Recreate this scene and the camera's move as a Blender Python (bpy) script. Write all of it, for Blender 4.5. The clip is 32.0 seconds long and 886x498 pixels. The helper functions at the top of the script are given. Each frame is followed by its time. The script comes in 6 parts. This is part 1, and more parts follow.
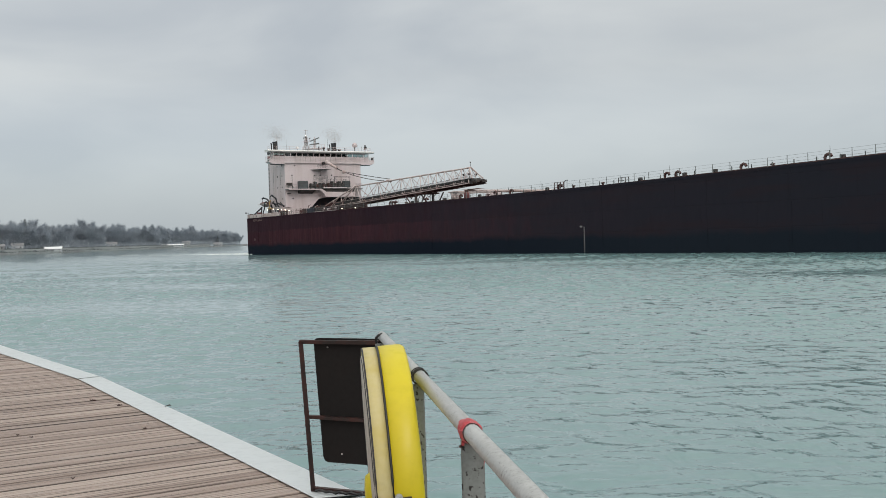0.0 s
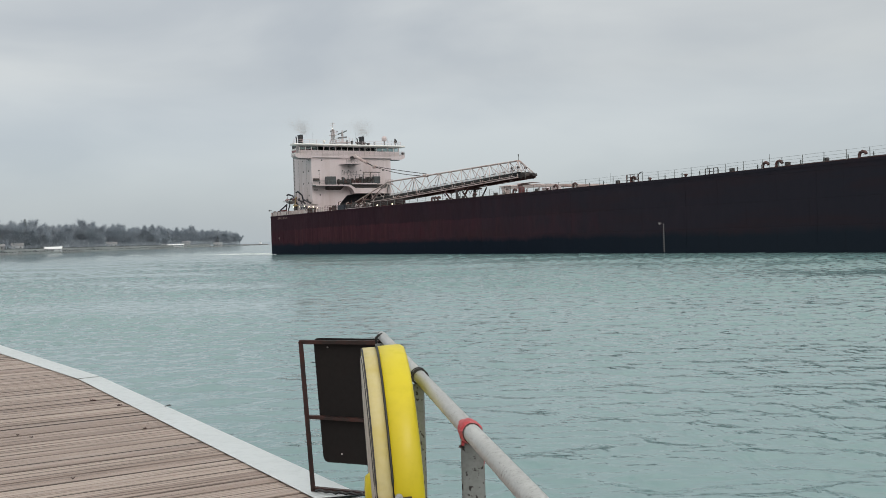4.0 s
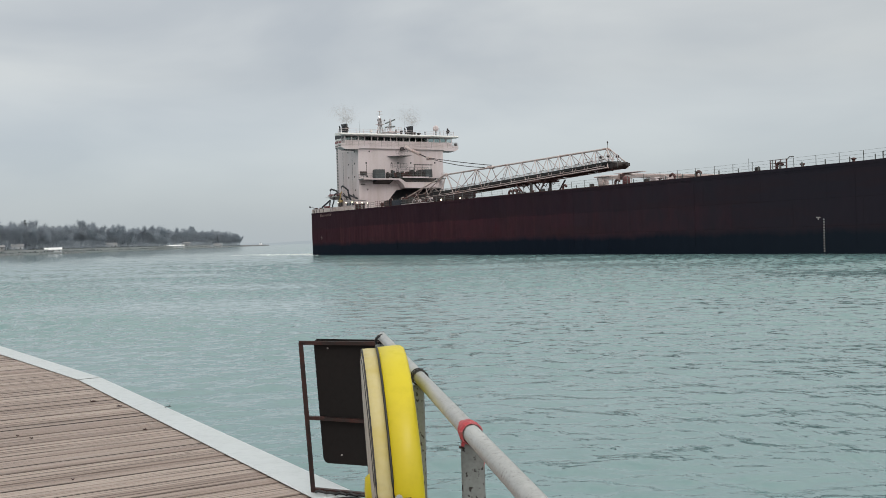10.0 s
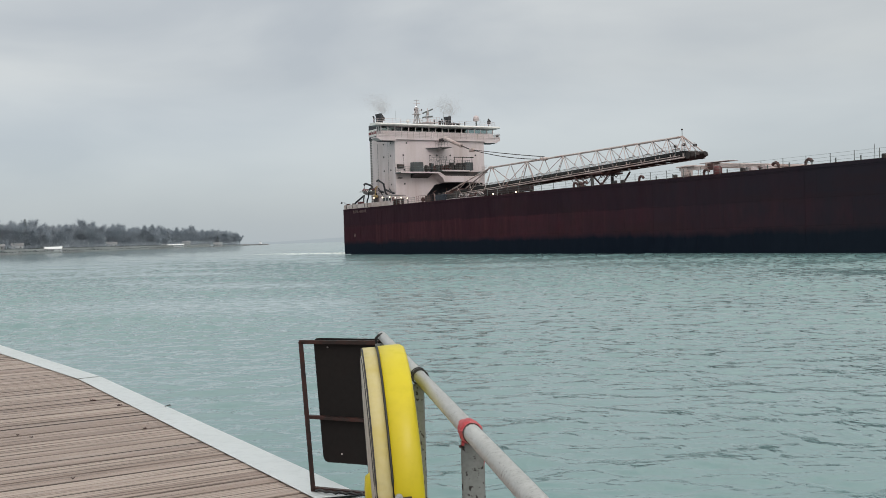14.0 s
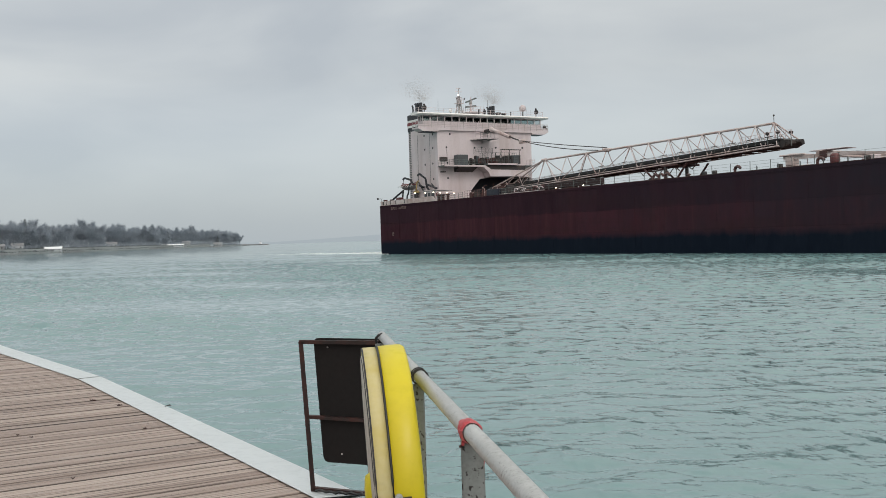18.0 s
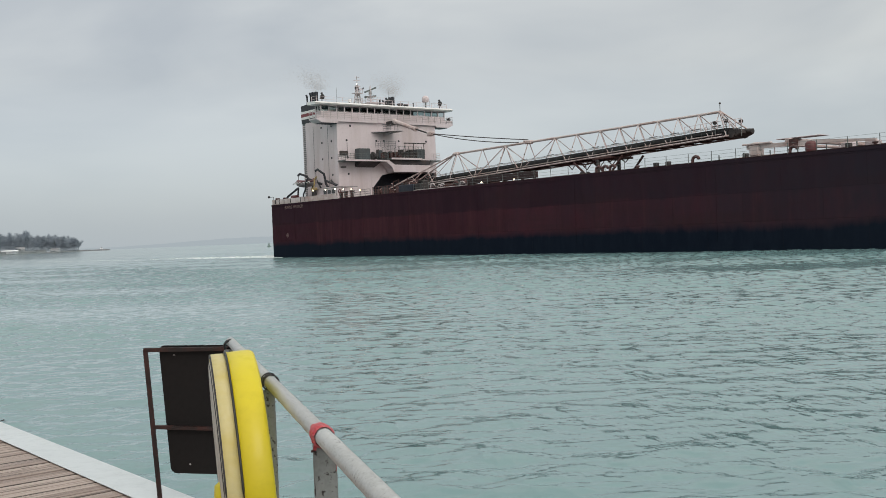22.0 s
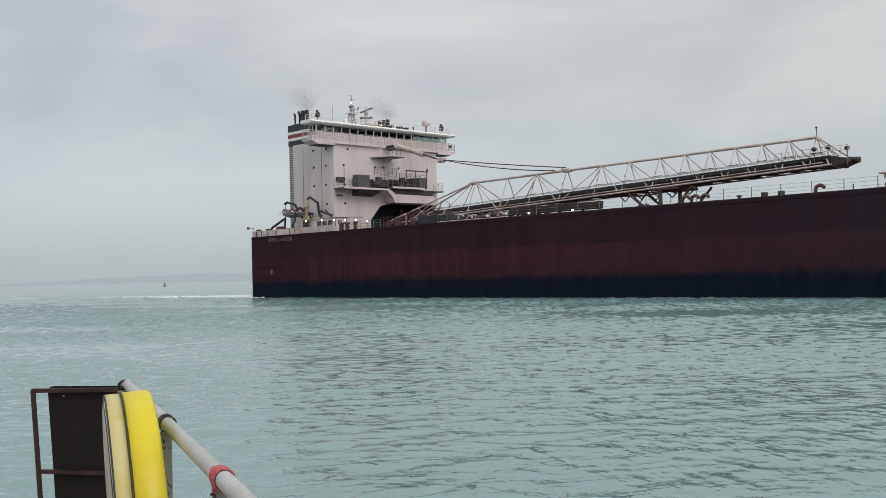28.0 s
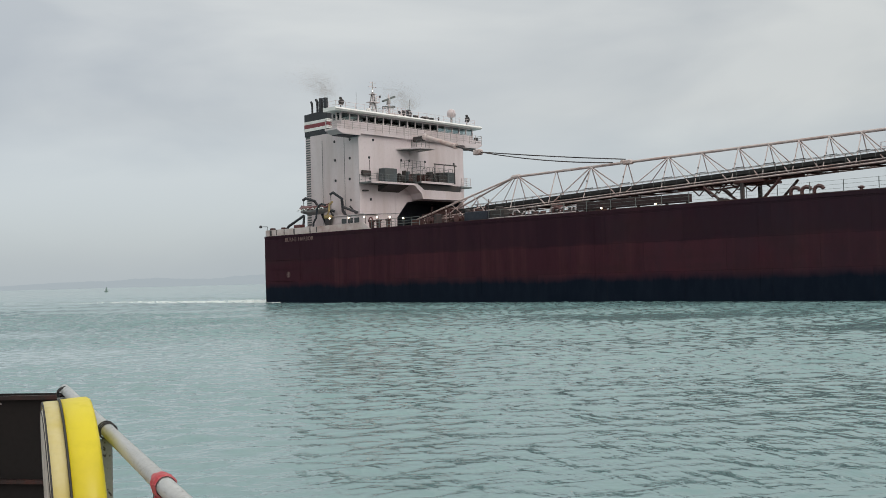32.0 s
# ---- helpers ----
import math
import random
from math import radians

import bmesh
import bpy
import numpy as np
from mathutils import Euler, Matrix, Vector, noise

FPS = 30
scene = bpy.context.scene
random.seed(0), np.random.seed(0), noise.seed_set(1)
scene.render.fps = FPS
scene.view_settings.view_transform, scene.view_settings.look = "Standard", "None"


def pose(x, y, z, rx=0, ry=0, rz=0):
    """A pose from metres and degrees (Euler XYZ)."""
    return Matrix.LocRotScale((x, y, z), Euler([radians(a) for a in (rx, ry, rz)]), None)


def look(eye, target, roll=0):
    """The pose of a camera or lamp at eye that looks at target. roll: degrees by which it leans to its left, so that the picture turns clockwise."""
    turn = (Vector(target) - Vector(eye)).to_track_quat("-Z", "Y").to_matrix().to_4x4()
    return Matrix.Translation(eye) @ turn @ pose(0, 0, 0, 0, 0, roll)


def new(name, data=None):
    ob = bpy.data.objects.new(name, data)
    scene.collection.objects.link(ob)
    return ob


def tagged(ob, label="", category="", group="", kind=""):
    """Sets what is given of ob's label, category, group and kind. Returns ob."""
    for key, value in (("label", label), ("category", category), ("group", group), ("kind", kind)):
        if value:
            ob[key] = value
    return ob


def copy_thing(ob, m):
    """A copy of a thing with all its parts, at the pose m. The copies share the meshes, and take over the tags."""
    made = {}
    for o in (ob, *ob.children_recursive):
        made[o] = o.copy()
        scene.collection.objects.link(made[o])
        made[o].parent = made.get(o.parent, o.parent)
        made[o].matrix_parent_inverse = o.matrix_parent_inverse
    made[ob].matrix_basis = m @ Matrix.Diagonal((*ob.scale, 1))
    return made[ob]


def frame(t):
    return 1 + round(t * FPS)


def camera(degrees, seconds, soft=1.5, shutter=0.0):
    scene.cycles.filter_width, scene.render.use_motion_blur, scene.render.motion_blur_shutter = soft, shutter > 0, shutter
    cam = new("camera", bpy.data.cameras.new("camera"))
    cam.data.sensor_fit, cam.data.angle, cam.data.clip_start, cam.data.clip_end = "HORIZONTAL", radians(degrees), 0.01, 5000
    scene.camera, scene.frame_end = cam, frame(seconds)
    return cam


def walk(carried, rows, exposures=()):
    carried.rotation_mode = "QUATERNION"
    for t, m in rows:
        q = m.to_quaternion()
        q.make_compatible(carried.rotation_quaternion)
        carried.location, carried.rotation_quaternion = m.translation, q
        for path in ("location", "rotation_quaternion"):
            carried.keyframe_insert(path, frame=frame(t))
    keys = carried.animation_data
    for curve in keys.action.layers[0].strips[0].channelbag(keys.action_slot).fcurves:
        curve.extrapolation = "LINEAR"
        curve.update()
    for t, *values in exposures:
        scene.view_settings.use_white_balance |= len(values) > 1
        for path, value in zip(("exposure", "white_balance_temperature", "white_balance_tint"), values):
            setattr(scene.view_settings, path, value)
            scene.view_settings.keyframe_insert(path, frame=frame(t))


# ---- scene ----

import itertools

# ---------------------------------------------------------------- camera
EYE_Z = 3.009
cam = camera(47.5, 32.0, soft=0.5)


def view(yaw, pitch, lean, aside=0.0, rise=0.0):
    """Camera pose: degrees turned to the right, tilted up, leaned; metres by which the arms sway."""
    a = radians(yaw)
    eye = Matrix.Translation((-0.055 * math.sin(a) + aside * math.cos(a), 0.055 * (1 - math.cos(a)) - aside * math.sin(a), EYE_Z + rise))
    return eye @ pose(0, 0, 0, 0, 0, -yaw) @ pose(0, 0, 0, 90 + pitch - 0.627) @ pose(0, 0, 0, 0, 0, -(lean + 1.724))


walk(cam, [(0.0, view(0, 0, 0)), (9.6, view(0, 0, 0)), (10.0, view(0, 0.05, 0)),
           (10.2, view(0, -0.02, 0)), (10.4, view(-0.03, -0.17, 0)), (10.6, view(-0.03, -0.10, 0)),
           (11.0, view(0, 0, 0)), (14.0, view(0, 0, 0)), (19.5, view(0, 0, 0)),
           (20.0, view(0.098, -0.022, 0.042, 0.0004, 0.0009)), (20.5, view(0.880, 0.010, 0.090, 0.0017, 0.0002)), (21.0, view(2.616, -0.055, 0.221, 0.0021, 0.0009)),
           (21.5, view(5.873, -0.149, 0.519, 0.0066, -0.0039)), (22.0, view(8.466, -0.157, 0.566, 0.0101, 0.0000)), (22.5, view(10.536, -0.137, 0.724, 0.0114, -0.0014)),
           (23.0, view(11.706, -0.081, 0.625, 0.0132, -0.0028)), (23.5, view(12.337, 0.324, 0.574, 0.0159, -0.0019)), (24.0, view(12.737, 0.412, 0.320, 0.0074, -0.0045)),
           (24.5, view(13.422, 0.931, 0.033, -0.0033, -0.0041)), (25.0, view(13.817, 1.395, -0.153, -0.0015, -0.0065)), (25.5, view(14.089, 1.692, -0.184, -0.0024, -0.0037)),
           (26.4, view(14.185, 2.030, -0.360, -0.0030, -0.0065)), (27.5, view(14.206, 2.170, -0.441, -0.0032, -0.0080)), (28.0, view(14.174, 2.111, -0.385, -0.0007, -0.0056)),
           (28.5, view(14.182, 2.137, -0.396, 0.0000, -0.0069)), (29.0, view(14.204, 2.173, -0.435, -0.0004, -0.0083)), (29.5, view(14.262, 2.105, -0.448, -0.0012, -0.0058)),
           (30.0, view(14.423, 2.107, -0.446, 0.0027, -0.0061)), (30.5, view(14.945, 2.233, -0.445, 0.0025, -0.0071)), (31.0, view(15.895, 2.205, -0.308, 0.0056, -0.0074)),
           (31.5, view(16.650, 2.326, -0.336, 0.0056, -0.0071)), (32.0, view(17.206, 2.308, -0.267, 0.0064, -0.0085))])

# ---------------------------------------------------------------- light: an overcast winter day
SUN_EL, SUN_AZ = 38, 165
world = bpy.data.worlds.new("overcast_sky")
scene.world = world
world.use_nodes = True
wn, wl = world.node_tree.nodes, world.node_tree.links
wn.clear()
w_out = wn.new("ShaderNodeOutputWorld")
sky = wn.new("ShaderNodeTexSky")
sky.sky_type, sky.sun_disc = "NISHITA", False
sky.sun_elevation, sky.sun_rotation = radians(SUN_EL), radians(SUN_AZ)
sky_bg = wn.new("ShaderNodeBackground")
sky_bg.inputs["Strength"].default_value = 0.05
sky.air_density, sky.dust_density = 0.6, 4.0
wl.new(sky.outputs[0], sky_bg.inputs["Color"])
w_co = wn.new("ShaderNodeTexCoord")
w_map = wn.new("ShaderNodeMapping")
w_map.inputs["Scale"].default_value = (1.0, 1.0, 3.0)
w_map.inputs["Location"].default_value = (3.1, 1.7, 0.4)
wl.new(w_co.outputs["Generated"], w_map.inputs["Vector"])
w_noise = wn.new("ShaderNodeTexNoise")
w_noise.inputs["Scale"].default_value, w_noise.inputs["Detail"].default_value = 2.6, 5.0
w_noise.inputs["Roughness"].default_value = 0.48
w_noise.inputs["Distortion"].default_value = 0.35
wl.new(w_map.outputs[0], w_noise.inputs["Vector"])
w_ramp = wn.new("ShaderNodeValToRGB")
w_ramp.color_ramp.elements[0].position, w_ramp.color_ramp.elements[0].color = 0.385, (0.374, 0.380, 0.354, 1)
w_ramp.color_ramp.elements[1].position, w_ramp.color_ramp.elements[1].color = 0.64, (0.512, 0.510, 0.460, 1)
wl.new(w_noise.outputs["Fac"], w_ramp.inputs["Fac"])
w_sep = wn.new("ShaderNodeSeparateXYZ")
wl.new(w_co.outputs["Generated"], w_sep.inputs[0])
w_haze = wn.new("ShaderNodeMapRange")
w_haze.inputs["From Min"].default_value, w_haze.inputs["From Max"].default_value = 0.0, 0.16
w_haze.inputs["To Min"].default_value, w_haze.inputs["To Max"].default_value = 0.9, 0.0
wl.new(w_sep.outputs["Z"], w_haze.inputs["Value"])
w_mix = wn.new("ShaderNodeMix")
w_mix.data_type = "RGBA"
wl.new(w_haze.outputs[0], w_mix.inputs["Factor"])
wl.new(w_ramp.outputs[0], w_mix.inputs[6])
w_mix.inputs[7].default_value = (0.400, 0.450, 0.482, 1)
cloud_bg = wn.new("ShaderNodeBackground")
# an overcast sky is about twice as bright overhead as at its foot
w_over = wn.new("ShaderNodeMapRange")
w_over.inputs["From Min"].default_value, w_over.inputs["From Max"].default_value = 0.20, 0.9
w_over.inputs["To Min"].default_value, w_over.inputs["To Max"].default_value = 1.04, 2.3
wl.new(w_sep.outputs["Z"], w_over.inputs["Value"])
wl.new(w_over.outputs[0], cloud_bg.inputs["Strength"])
wl.new(w_mix.outputs[2], cloud_bg.inputs["Color"])
w_add = wn.new("ShaderNodeAddShader")
wl.new(sky_bg.outputs[0], w_add.inputs[0])
wl.new(cloud_bg.outputs[0], w_add.inputs[1])
wl.new(w_add.outputs[0], w_out.inputs["Surface"])

sun = new("sun", bpy.data.lights.new("sun", "SUN"))
sun.data.energy, sun.data.angle, sun.data.color = 0.5, radians(25), (1.0, 0.97, 0.93)
sa, se = radians(SUN_AZ), radians(SUN_EL)
sun.matrix_world = look((math.sin(sa) * math.cos(se) * 50, math.cos(sa) * math.cos(se) * 50, math.sin(se) * 50), (0, 0, 0))
scene.view_settings.exposure = 0.0


# ---------------------------------------------------------------- materials
class Nodes:
    """A small builder of node trees."""

    def __init__(self, name):
        self.m = bpy.data.materials.new(name)
        self.m.use_nodes = True
        self.t = self.m.node_tree
        self.bsdf = self.t.nodes["Principled BSDF"]
        self.out = self.t.nodes["Material Output"]
        self.co = self.t.nodes.new("ShaderNodeTexCoord").outputs["Object"]

    def put(self, kind, **values):
        n = self.t.nodes.new(kind)
        for k, v in values.items():
            self.feed(n.inputs[k.replace("_", " ")], v)
        return n

    def feed(self, socket, v):
        if isinstance(v, bpy.types.NodeSocket):
            self.t.links.new(v, socket)
        else:
            socket.default_value = v

    def noise(self, scale, detail=4.0, rough=0.55, stretch=None, seed=0.0):
        m = self.put("ShaderNodeMapping", Vector=self.co, Scale=stretch or (1, 1, 1), Location=(seed, seed * 1.7, seed * 0.6))
        return self.put("ShaderNodeTexNoise", Vector=m.outputs[0], Scale=scale, Detail=detail, Roughness=rough).outputs["Fac"]

    def ramp(self, fac, a, b, lo=0.0, hi=1.0):
        n = self.put("ShaderNodeMapRange", Value=fac, From_Min=a, From_Max=b, To_Min=lo, To_Max=hi)
        return n.outputs[0]

    def maths(self, op, a, b=0.0):
        n = self.t.nodes.new("ShaderNodeMath")
        n.operation = op
        self.feed(n.inputs[0], a), self.feed(n.inputs[1], b)
        return n.outputs[0]

    def mix(self, fac, a, b, blend="MIX"):
        n = self.t.nodes.new("ShaderNodeMix")
        n.data_type, n.blend_type = "RGBA", blend
        self.feed(n.inputs["Factor"], fac)
        for s, v in ((n.inputs[6], a), (n.inputs[7], b)):
            self.feed(s, (*v, 1) if isinstance(v, tuple) and len(v) == 3 else v)
        return n.outputs[2]

    def bump(self, height, strength=0.3, distance=0.01):
        n = self.put("ShaderNodeBump", Strength=strength, Distance=distance, Height=height)
        self.t.links.new(n.outputs[0], self.bsdf.inputs["Normal"])

    def set(self, colour=None, rough=None, metal=None, **more):
        if colour is not None:
            self.feed(self.bsdf.inputs["Base Color"], (*colour, 1) if isinstance(colour, tuple) and len(colour) == 3 else colour)
        if rough is not None:
            self.feed(self.bsdf.inputs["Roughness"], rough)
        if metal is not None:
            self.feed(self.bsdf.inputs["Metallic"], metal)
        for k, v in more.items():
            self.feed(self.bsdf.inputs[k.replace("_", " ")], v)
        return self.m


def worn(name, base, dirt, rough=0.6, metal=0.0, big=0.35, fine=6.0, amount=0.6, bump=0.15, streak=False, depth=0.01):
    """Paint or bare surface with stains at two scales and a fine relief; streak draws the stains downwards."""
    n = Nodes(name)
    a = n.noise(big, 5, 0.6, (1, 1, 0.16) if streak else None, 3.0)
    b = n.noise(fine, 4, 0.6, None, 8.0)
    f = n.maths("MULTIPLY", n.ramp(a, 0.42, 0.72), amount)
    c = n.mix(f, base, dirt)
    dark = tuple(v * 0.72 for v in base)
    c = n.mix(n.ramp(b, 0.52, 0.85, 0, 0.5), c, dark)
    n.bump(b, bump, depth)
    return n.set(c, n.ramp(b, 0.3, 0.8, rough - 0.1, rough + 0.12), metal)


def glow(name, colour, power):
    n = Nodes(name)
    return n.set(colour, 0.4, 0.0, Emission_Color=(*colour, 1), Emission_Strength=power)


def hull_paint():
    n = Nodes("hull_paint")
    xyz = n.put("ShaderNodeSeparateXYZ", Vector=n.co)
    x, z = xyz.outputs["X"], xyz.outputs["Z"]
    edge = n.noise(0.16, 5, 0.65, (1, 1, 0.4), 2.0)
    fine = n.noise(1.1, 5, 0.65, (1, 1, 0.35), 5.0)
    streaks = n.noise(0.75, 4, 0.6, (1.0, 1, 0.05), 9.0)
    rust = n.noise(0.35, 6, 0.7, (1, 1, 0.5), 14.0)
    # plates of different repaints, one shade each
    plate = n.t.nodes.new("ShaderNodeTexBrick")
    pm = n.put("ShaderNodeCombineXYZ", X=x, Y=z)
    n.feed(plate.inputs["Vector"], pm.outputs[0])
    for k, v in (("Scale", 1.0), ("Brick Width", 9.5), ("Row Height", 3.15), ("Mortar Size", 0.035), ("Bias", 0.0)):
        plate.inputs[k].default_value = v
    plate.inputs["Color1"].default_value, plate.inputs["Color2"].default_value = (0.0, 0.0, 0.0, 1), (1, 1, 1, 1)
    plate.inputs["Mortar"].default_value = (0.5, 0.5, 0.5, 1)
    shade = n.put("ShaderNodeRGBToBW", Color=plate.outputs["Color"]).outputs[0]
    red = n.mix(shade, (0.0415, 0.0142, 0.0220), (0.0585, 0.0200, 0.0285))
    red = n.mix(n.ramp(streaks, 0.50, 0.68, 0, 0.6), red, (0.074, 0.028, 0.032))
    red = n.mix(n.ramp(fine, 0.5, 0.8, 0, 0.5), red, (0.028, 0.013, 0.015))
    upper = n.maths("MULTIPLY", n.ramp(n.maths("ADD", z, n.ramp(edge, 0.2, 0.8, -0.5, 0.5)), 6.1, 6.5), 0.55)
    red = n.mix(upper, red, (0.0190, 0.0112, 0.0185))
    # towards the bow darker and bluer, with distance haze mixed into the tones
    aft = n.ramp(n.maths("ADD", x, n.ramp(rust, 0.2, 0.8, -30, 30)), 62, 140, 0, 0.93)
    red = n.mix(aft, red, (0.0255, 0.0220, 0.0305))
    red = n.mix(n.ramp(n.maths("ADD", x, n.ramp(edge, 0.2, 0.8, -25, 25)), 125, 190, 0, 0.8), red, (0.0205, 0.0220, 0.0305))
    smear = n.noise(0.5, 5, 0.65, (0.12, 1, 1.0), 22.0)
    red = n.mix(n.ramp(smear, 0.5, 0.72, 0, 0.5), red, (0.033, 0.0185, 0.0215))
    boot = n.mix(n.ramp(fine, 0.4, 0.75), (0.0050, 0.0090, 0.0180), (0.0100, 0.0150, 0.0255))
    # boot-top lightened forward in the colour, standing for distance haze
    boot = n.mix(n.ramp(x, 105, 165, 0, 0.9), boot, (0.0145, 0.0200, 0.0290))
    line = n.maths("ADD", z, n.ramp(edge, 0.25, 0.75, -0.4, 0.4))
    line = n.maths("ADD", line, n.ramp(fine, 0.25, 0.75, -0.22, 0.22))
    c = n.mix(n.ramp(line, 2.15, 3.05), boot, red)
    c = n.mix(n.ramp(plate.outputs["Fac"], 0.0, 1.0, 0, 0.2), c, (0.014, 0.009, 0.011))
    n.bump(n.maths("ADD", n.maths("MULTIPLY", plate.outputs["Fac"], -1.0), n.maths("MULTIPLY", rust, 1.5)), 0.5, 0.03)
    return n.set(c, n.ramp(fine, 0.3, 0.8, 0.6, 0.85), 0.0, Specular_IOR_Level=0.05)


def water_look():
    n = Nodes("river_water")
    b = n.noise(5.0, 3, 0.6, (0.6, 1.4, 1), 4.0)
    chop = n.noise(1.6, 3, 0.5, (1.0, 0.42, 1), 11.0)
    wide = n.noise(0.012, 4, 0.6, (1, 2.0, 1), 17.0)
    body = n.mix(n.ramp(wide, 0.35, 0.7), (0.134, 0.236, 0.244), (0.174, 0.281, 0.291))
    far = n.t.nodes.new("ShaderNodeVectorMath")
    far.operation = "LENGTH"
    n.feed(far.inputs[0], n.co)
    far = far.outputs["Value"]
    # patches of ruffled and of calmer water
    patch = n.ramp(n.noise(0.07, 4, 0.6, (0.7, 1.2, 1), 31.0), 0.36, 0.62, 0.25, 1.2)
    coarse = n.put("ShaderNodeBump", Strength=n.maths("MULTIPLY", n.maths("MULTIPLY", patch, n.ramp(far, 10, 90, 0.85, 0.22)), n.ramp(far, 120, 280, 1.0, 0.35)), Distance=0.20, Height=n.maths("POWER", chop, 3.0))
    fine = n.put("ShaderNodeBump", Strength=n.ramp(far, 12, 60, 0.45, 0.03), Distance=0.02, Height=b, Normal=coarse.outputs[0])
    n.t.links.new(fine.outputs[0], n.bsdf.inputs["Normal"])
    # beyond the modelled ripples the unresolved ones blur the mirror
    rough = n.maths("SUBTRACT", n.ramp(far, 12, 100, 0.06, 0.20), n.ramp(far, 150, 330, 0.0, 0.05))
    # the reach sheltered by the point lies calmer than the open stream
    xyz = n.put("ShaderNodeSeparateXYZ", Vector=n.co)
    lee = n.ramp(n.maths("DIVIDE", xyz.outputs["X"], n.maths("MAXIMUM", xyz.outputs["Y"], 1.0)), -0.20, -0.08)
    rough = n.maths("MULTIPLY", rough, n.ramp(lee, 0.0, 1.0, 0.55, 1.0))
    return n.set(body, rough, 0.0, IOR=1.46)


def plank_wood(joined=False):
    n = Nodes("weathered_plank_rows" if joined else "weathered_planks")
    if joined:
        r = n.t.nodes.new("ShaderNodeNewGeometry").outputs["Random Per Island"]
    else:
        r = n.t.nodes.new("ShaderNodeObjectInfo").outputs["Random"]
    off = n.put("ShaderNodeCombineXYZ", X=n.maths("MULTIPLY", r, 31.0), Y=n.maths("MULTIPLY", r, 17.0))
    add = n.t.nodes.new("ShaderNodeVectorMath")
    n.feed(add.inputs[0], n.co), n.feed(add.inputs[1], off.outputs[0])
    m = n.put("ShaderNodeMapping", Vector=add.outputs[0], Scale=(0.22, 15, 4))
    grain = n.put("ShaderNodeTexNoise", Vector=m.outputs[0], Scale=2.0, Detail=6.0, Roughness=0.65).outputs["Fac"]
    m2 = n.put("ShaderNodeMapping", Vector=add.outputs[0], Scale=(1.4, 4, 1))
    blot = n.put("ShaderNodeTexNoise", Vector=m2.outputs[0], Scale=1.3, Detail=5.0, Roughness=0.6).outputs["Fac"]
    base = n.mix(r, (0.25, 0.187, 0.160), (0.41, 0.332, 0.290))
    c = n.mix(n.ramp(blot, 0.48, 0.8, 0, 0.6), base, (0.40, 0.335, 0.30))
    # dark open grain, and a few knots
    c = n.mix(n.ramp(grain, 0.52, 0.60, 0, 0.7), c, (0.075, 0.05, 0.041))
    m3 = n.put("ShaderNodeMapping", Vector=add.outputs[0], Scale=(2.2, 5.5, 1))
    knot = n.put("ShaderNodeTexVoronoi", Vector=m3.outputs[0], Scale=1.0).outputs["Distance"]
    c = n.mix(n.ramp(knot, 0.05, 0.10, 0.8, 0.0), c, (0.05, 0.03, 0.025))
    # grime that gathers along the worn edges, more on some boards than on others
    across = n.put("ShaderNodeSeparateXYZ", Vector=n.t.nodes.new("ShaderNodeTexCoord").outputs["Generated"]).outputs["Y"]
    edge = n.ramp(n.maths("ADD", n.maths("ABSOLUTE", n.maths("SUBTRACT", across, 0.5)), n.ramp(blot, 0.2, 0.8, -0.02, 0.02)), 0.435, 0.475)
    c = c if joined else n.mix(n.maths("MULTIPLY", edge, n.ramp(n.maths("FRACT", n.maths("MULTIPLY", r, 7.3)), 0.0, 1.0, 0.45, 1.0)), c, (0.022, 0.016, 0.014))
    n.bump(grain, 0.6, 0.006)
    return n.set(c, n.ramp(blot, 0.3, 0.75, 0.42, 0.75), 0.0)


M_HULL = hull_paint()
M_WATER = water_look()
M_PLANK = plank_wood()
M_PLANK_ROWS = plank_wood(True)
M_WHITE = worn("white_ship_paint", (0.605, 0.540, 0.558), (0.40, 0.315, 0.30), 0.5, 0, 0.3, 2.5, 0.7, 0.06, True, 0.02)
M_PINK = worn("faded_boom_paint", (0.55, 0.48, 0.47), (0.30, 0.17, 0.14), 0.55, 0, 0.5, 3.0, 0.8, 0.15)
M_RUSTRED = worn("oxide_red_paint", (0.052, 0.02, 0.02), (0.09, 0.04, 0.03), 0.65, 0, 0.6, 4.0, 0.7, 0.2)
M_VENT = worn("faded_red_paint", (0.095, 0.042, 0.04), (0.06, 0.03, 0.028), 0.65, 0, 0.9, 4.0, 0.7, 0.2)
M_MAST = worn("mast_grey", (0.34, 0.33, 0.33), (0.20, 0.17, 0.16), 0.55, 0, 0.8, 4.0, 0.6, 0.1)
M_RAIL = worn("pale_rail_paint", (0.44, 0.41, 0.41), (0.28, 0.23, 0.22), 0.55, 0, 0.8, 4.0, 0.6, 0.1)
M_BOAT = worn("weathered_boat_paint", (0.34, 0.29, 0.29), (0.24, 0.19, 0.19), 0.6, 0, 0.8, 5.0, 0.6, 0.1)
M_TRUNK = worn("dark_oxide_paint", (0.030, 0.013, 0.0145), (0.022, 0.012, 0.013), 0.75, 0, 0.5, 4.0, 0.7, 0.15)
M_DECK = worn("deck_paint", (0.062, 0.03, 0.028), (0.04, 0.025, 0.023), 0.75, 0, 0.3, 3.0, 0.7, 0.2)
M_DARK = worn("dark_steel", (0.03, 0.028, 0.03), (0.07, 0.045, 0.035), 0.6, 0, 0.7, 5.0, 0.6, 0.15)
M_NAVY = worn("dark_navy", (0.012, 0.016, 0.03), (0.03, 0.03, 0.035), 0.6, 0, 0.4, 3.0, 0.6, 0.1)
